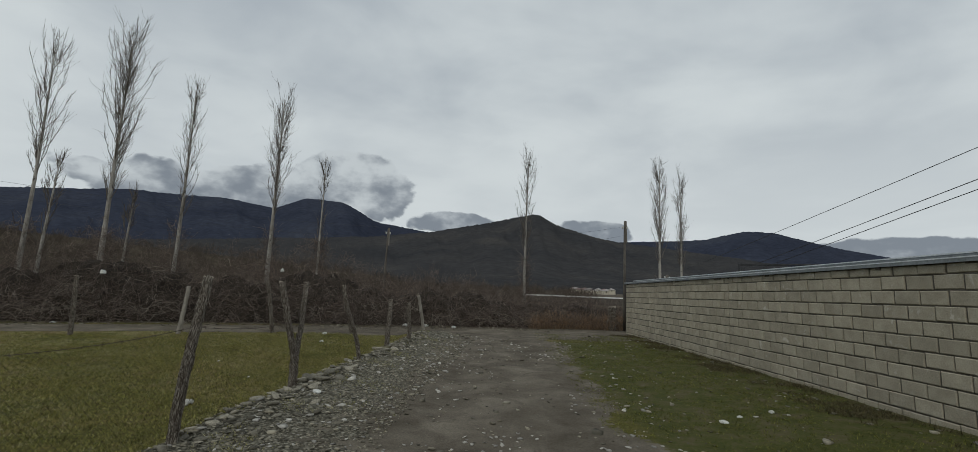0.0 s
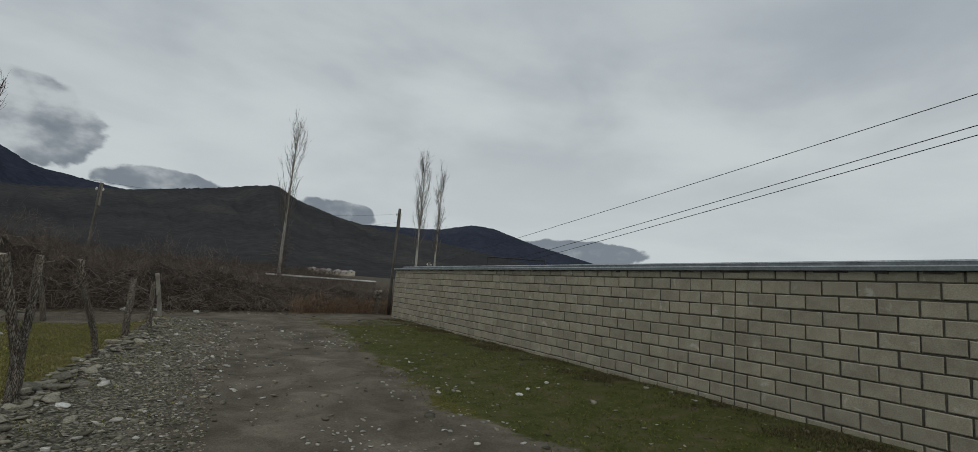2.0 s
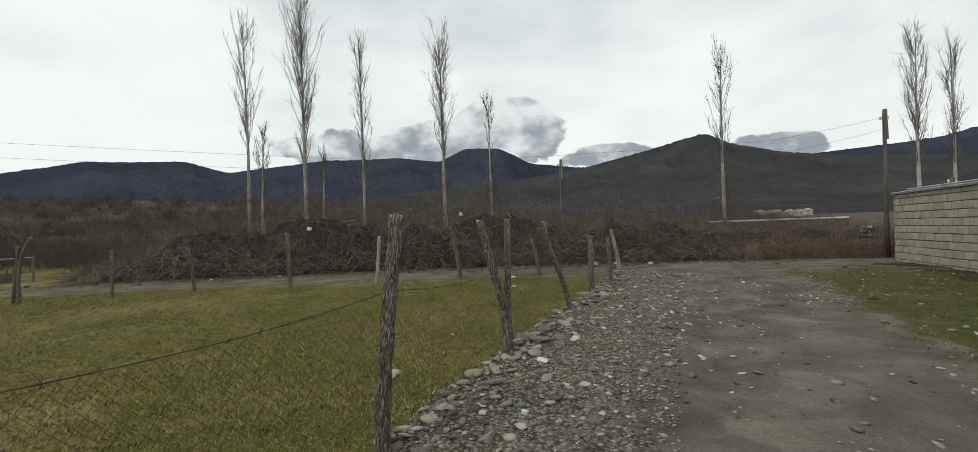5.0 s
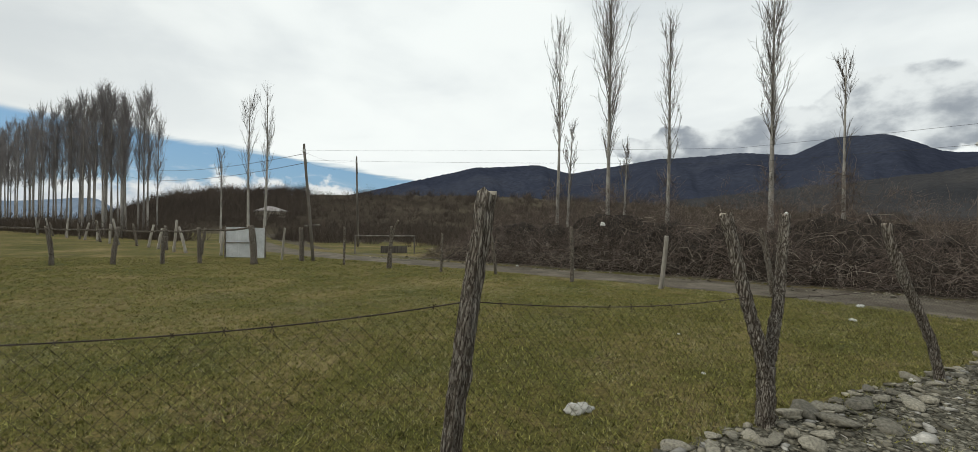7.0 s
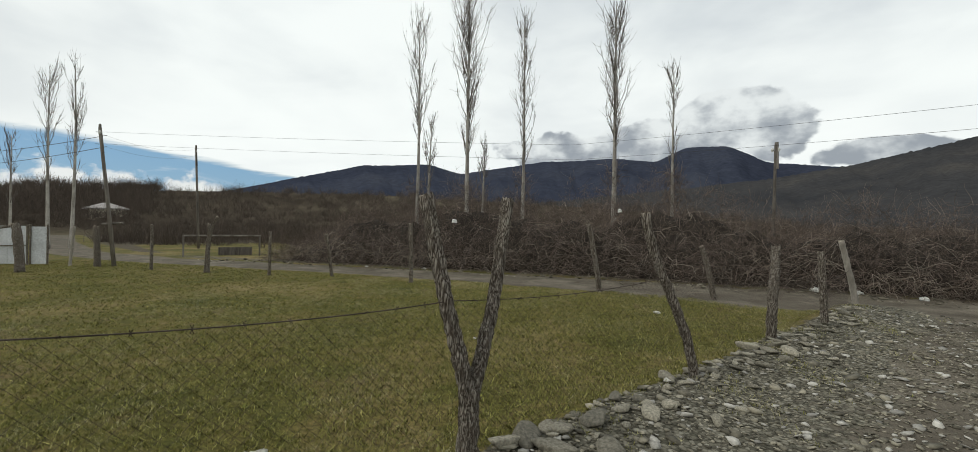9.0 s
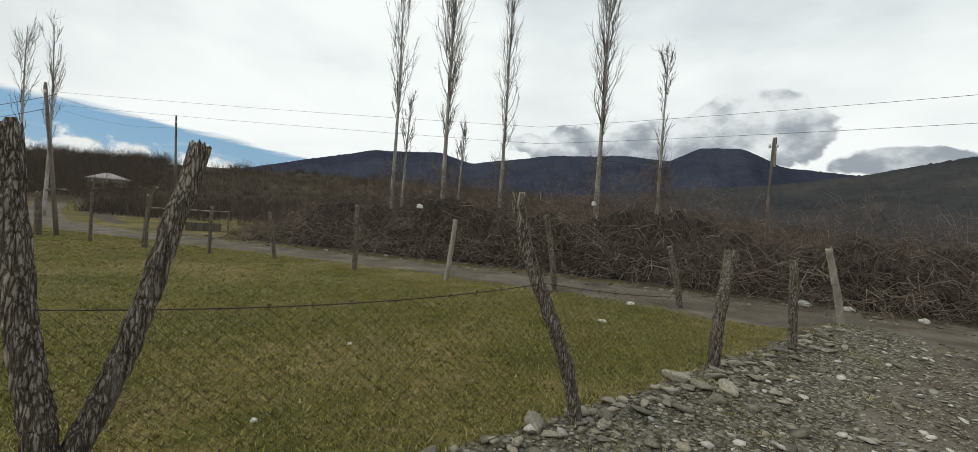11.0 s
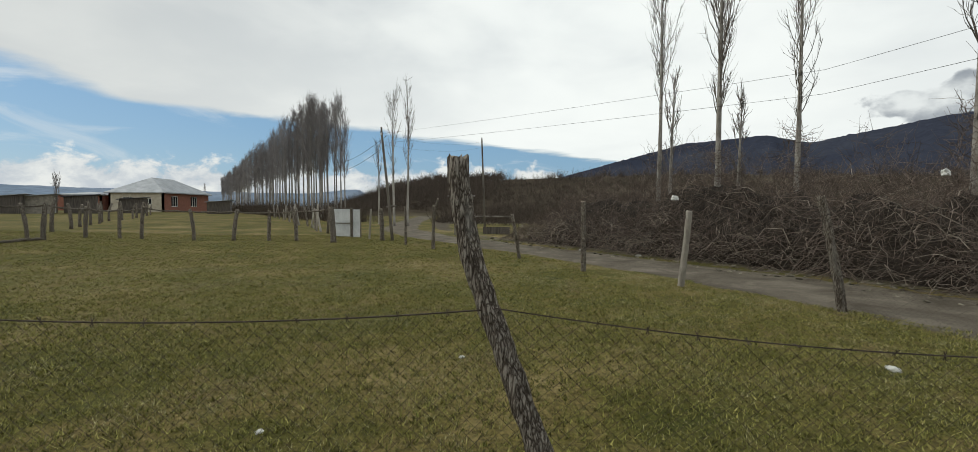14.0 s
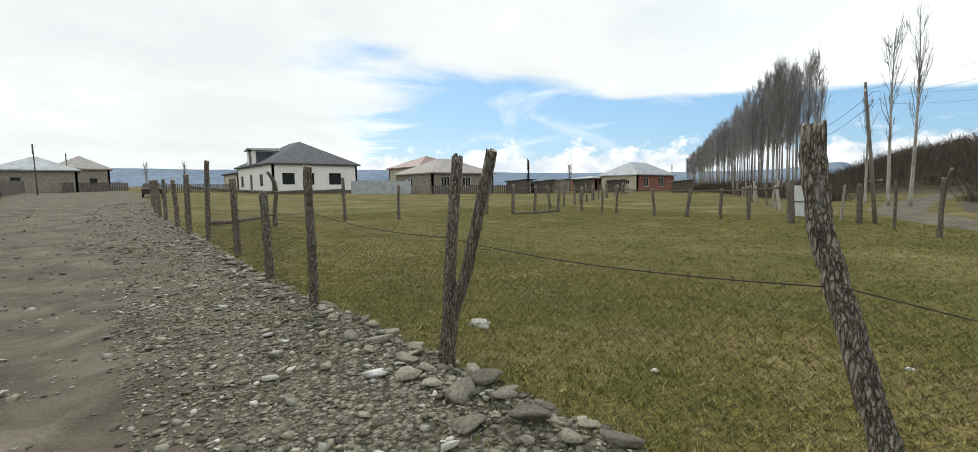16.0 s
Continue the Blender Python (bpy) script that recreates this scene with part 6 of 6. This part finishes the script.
def stones():
    ob = thing("stone_bank", label="bank of loose grey river stones and slate along the fence", category="stones", kind="structure")
    kinds = [rock_mesh(i, "stone", M_STONE, 3 if i < 3 else 2, 0.30 + 0.09 * (i % 3))[0] for i in range(6)]
    r = random.Random(21)
    spots = [(-2.60, 8.42, 0.15), (-2.55, 8.72, 0.10), (-2.48, 7.32, 0.12), (-2.62, 7.15, 0.09), (-2.66, 8.1, 0.09), (-2.38, 8.85, 0.09), (-2.72, 8.9, 0.10)]
    for i in range(295):
        y = -5 + 21.5 * (i / 294) + r.uniform(-0.1, 0.1)
        x = float(fence_x(y)) + abs(r.gauss(0, 0.30)) - 0.10 + 0.05
        spots.append((x, y, r.uniform(0.034, 0.088) * (1.0 if r.random() < 0.85 else 1.4)))
    for i, (x, y, s) in enumerate(spots):
        st = new("stone", kinds[r.randrange(3) if s > 0.11 else r.randrange(6)])
        st.parent = ob
        st.matrix_basis = pose(x, y, gz(x, y) + s * 0.18, r.uniform(-14, 14), r.uniform(-14, 14), r.uniform(0, 360)) @ Matrix.Diagonal((s, s * r.uniform(0.8, 1.1), s * r.uniform(0.7, 1.1), 1))
    return ob


def scatter(name, kinds, x, y, s, mat, sink, g, smooth=False):
    VV, FF, o = [], [], 0
    n = len(x)
    z = ground_z(x, y)
    pick = g.integers(0, len(kinds), n)
    a, tilt = g.random(n) * 6.283, g.normal(0, 0.16, (n, 2))
    for k, (V, F) in enumerate(kinds):
        j = np.where(pick == k)[0]
        ca, sa = np.cos(a[j])[:, None], np.sin(a[j])[:, None]
        P = V[None] * (s[j][:, None, None]) * np.array([1, 1, 0.85])
        X, Y, Z = P[..., 0] * ca - P[..., 1] * sa, P[..., 0] * sa + P[..., 1] * ca, P[..., 2]
        Z = Z + X * tilt[j, :1] + Y * tilt[j, 1:]
        W = np.stack([X + x[j][:, None], Y + y[j][:, None], Z + (z[j] + s[j] * sink)[:, None]], -1)
        VV.append(W.reshape(-1, 3))
        FF.append((F[None] + (np.arange(len(j)) * len(V))[:, None, None] + o).reshape(-1, 3))
        o += len(j) * len(V)
    return mesh_np(name, np.concatenate(VV), np.concatenate(FF), mat, smooth)


bank = stones()
gk = [rock_mesh(40 + i, "g", None, 1, 0.24 + 0.1 * (i % 3))[1:] for i in range(5)]
g4 = np.random.default_rng(33)


def gravel_part(name, n, xy, s, label):
    x, y = xy
    tagged(new(name, scatter(name, gk, x, y, s, M_GRAVEL, 0.12, g4)), label, "gravel", kind="stuff")


n = 3900
y = g4.uniform(-4, 17.2, n)
u = g4.random(n) ** 1.4
gravel_part("verge_gravel", n, (fence_x(y) - 0.06 + u * (1.95 + 0.3 * smooth_noise(y, y, 0.9)), y), np.clip(g4.lognormal(-3.72, 0.50, n), 0.010, 0.10), "grey slate chips and pebbles")
n = 12000
y = g4.uniform(2.5, 15.5, n)
u = g4.random(n)
gravel_part("fine_gravel", n, (fence_x(y) + 0.05 + u * 1.9, y), np.clip(g4.lognormal(-4.2, 0.35, n), 0.008, 0.03), "fine grey gravel")
n = 1700
y = g4.uniform(-28, 17.5, n)
x = g4.normal(0.3, 0.95, n) + 0.25 * smooth_noise(y, y, 0.5)
gravel_part("road_pebbles", n, (x, y), np.clip(g4.lognormal(-3.75, 0.5, n), 0.01, 0.085), "scattered pebbles pressed into the road")
M_PALESTONE = surf("pale_stone", (0.28, 0.265, 0.235), (0.46, 0.44, 0.395), 6, 50, 0.9, 0.3, 0.006, rand=0.35, island=True)
cx, cy = g4.uniform(-0.8, 2.6, 70), g4.uniform(1, 16.5, 70)
w = g4.integers(0, 70, 620)
x, y = cx[w] + g4.normal(0, 0.28, 620), cy[w] + g4.normal(0, 0.35, 620)
tagged(new("road_stones", scatter("road_stones", gk, x, y, np.clip(g4.lognormal(-3.75, 0.5, 620), 0.012, 0.075), M_PALESTONE, 0.14, g4)), "pale stones strewn over the road", "gravel", kind="stuff")
n = 700
y = g4.uniform(1, 16.8, n)
nv = 80
yv = 2.5 + g4.random(nv) * 14.5
xv = np.where(g4.random(nv) < 0.55, 6.2 - np.abs(g4.normal(0, 0.9, nv)), 2.3 + g4.random(nv) * 3.8)
tagged(new("verge_rubble", scatter("verge_rubble", gk, xv, yv, np.clip(g4.lognormal(-3.9, 0.5, nv), 0.010, 0.06), M_PALESTONE, 0.16, g4)), "broken block chips lying in the grass by the wall", "gravel", kind="stuff")
tagged(new("pale_chips", scatter("pale_chips", gk, fence_x(y) + g4.random(n) * 2.0, y, np.clip(g4.lognormal(-3.6, 0.45, n), 0.014, 0.08), M_PALESTONE, 0.16, g4)), "pale chips among the gravel", "gravel", kind="stuff")
n = 2200
y = -4 - 30 * g4.random(n) ** 1.2
gravel_part("far_verge_gravel", n, (fence_x(y) + g4.random(n) ** 1.2 * 2.6, y), np.clip(g4.lognormal(-3.45, 0.45, n), 0.015, 0.11), "grey stones along the verge")
n = 420
y = g4.uniform(2, 19, n)
gravel_part("grass_stones", n, (g4.uniform(2.2, 6.0, n), y), np.clip(g4.lognormal(-3.6, 0.5, n), 0.012, 0.09), "stones lying in the grass")
n = 500
x = g4.uniform(-24, 3, n)
gravel_part("track_stones", n, (x, track_y(x) + g4.uniform(0.6, 2.2, n)), np.clip(g4.lognormal(-3.2, 0.5, n), 0.02, 0.14), "stones along the foot of the hedge")


# ---- grass ----
def blades(name, n, box, keep, h, w, mat, label, seed):
    g = np.random.default_rng(seed)
    x, y = g.uniform(box[0], box[1], n), g.uniform(box[2], box[3], n)
    ok = keep(x, y, g)
    x, y = x[ok], y[ok]
    n = len(x)
    per = 4
    who = np.repeat(np.arange(n), per)
    m = len(who)
    bx, by = x[who] + g.normal(0, 0.018, m), y[who] + g.normal(0, 0.018, m)
    bz = ground_z(bx, by) - 0.004
    a, tip = g.random(m) * 6.283, g.normal(0, 1, (m, 2))
    hh = h * g.uniform(0.5, 1.3, m)
    ww = w * g.uniform(0.6, 1.2, m)
    dx, dy = np.cos(a) * ww, np.sin(a) * ww
    V = np.stack([np.stack([bx - dx, by - dy, bz], -1), np.stack([bx + dx, by + dy, bz], -1), np.stack([bx + tip[:, 0] * hh * 0.7, by + tip[:, 1] * hh * 0.7, bz + hh], -1)], 1).reshape(-1, 3)
    F = np.arange(3 * m).reshape(-1, 3)
    return tagged(new(name, mesh_np(name, V, F, mat)), label, "grass", kind="stuff")


def pasture(x, y, g):
    return (x < fence_x(y) - 0.05 + g.normal(0, 0.08, len(x))) & (y < track_y(x) - 1.4)


def pasture_near(x, y, g):
    fade = sstep(y, -2.0, 4.5) * sstep(x, -11, -6)
    return pasture(x, y, g) & (g.random(len(x)) < fade)


def pasture_tufts(x, y, g):
    return pasture(x, y, g) & (smooth_noise(x, y, 1.3, 4) + 0.6 * smooth_noise(x, y, 4.0, 9) + g.normal(0, 0.45, len(x)) > 0.22)


def verge_right(x, y, g):
    right = np.interp(y, [0, 4, 9, 16], [2.6, 2.2, 1.9, 2.2])
    return (x > right + g.normal(0, 0.3, len(x))) & (x < 6.1) & (smooth_noise(x, y, 1.1, 6) + 0.5 * smooth_noise(x, y, 3.3, 2) + g.normal(0, 0.3, len(x)) > -0.25)


def verge_weeds(x, y, g):
    return (smooth_noise(x, y, 1.6, 1) + g.normal(0, 0.4, len(x)) > 0.75)


blades("pasture_grass", 74000, (-11, -2.6, -2, 16), pasture_near, 0.034, 0.0045, M_BLADE, "short grazed green grass", 1)
blades("far_pasture_grass", 60000, (-26, -2.6, -12, 13), pasture, 0.036, 0.008, M_BLADE, "short grazed green grass farther out", 2)
blades("dry_grass", 74000, (-13, -2.6, -2, 16), pasture_tufts, 0.026, 0.0038, M_STRAW, "straw-coloured dead grass tufts", 3)
blades("verge_grass", 22000, (1.8, 6.2, 3, 19), verge_right, 0.028, 0.005, M_MOSSBLADE, "short green grass beside the wall", 4)
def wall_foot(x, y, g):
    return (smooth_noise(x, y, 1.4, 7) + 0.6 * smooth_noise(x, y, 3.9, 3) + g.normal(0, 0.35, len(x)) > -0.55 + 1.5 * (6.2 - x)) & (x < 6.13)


# dark brown blades in patches, denser towards the wall
blades("wall_foot_weeds", 16000, (4.9, 6.15, 1, 19.5), wall_foot, 0.06, 0.006, M_DEADWEED, "dark brown weed blades, denser towards the foot of the wall", 8)
blades("moss_weeds", 9000, (-2.6, -0.9, -6, 17), verge_weeds, 0.028, 0.005, M_BLADE, "low green weeds among the gravel", 6)
blades("gravel_weeds", 7000, (-2.7, -0.9, 0, 17), verge_weeds, 0.03, 0.004, M_STRAW, "thin dry weeds among the gravel", 5)
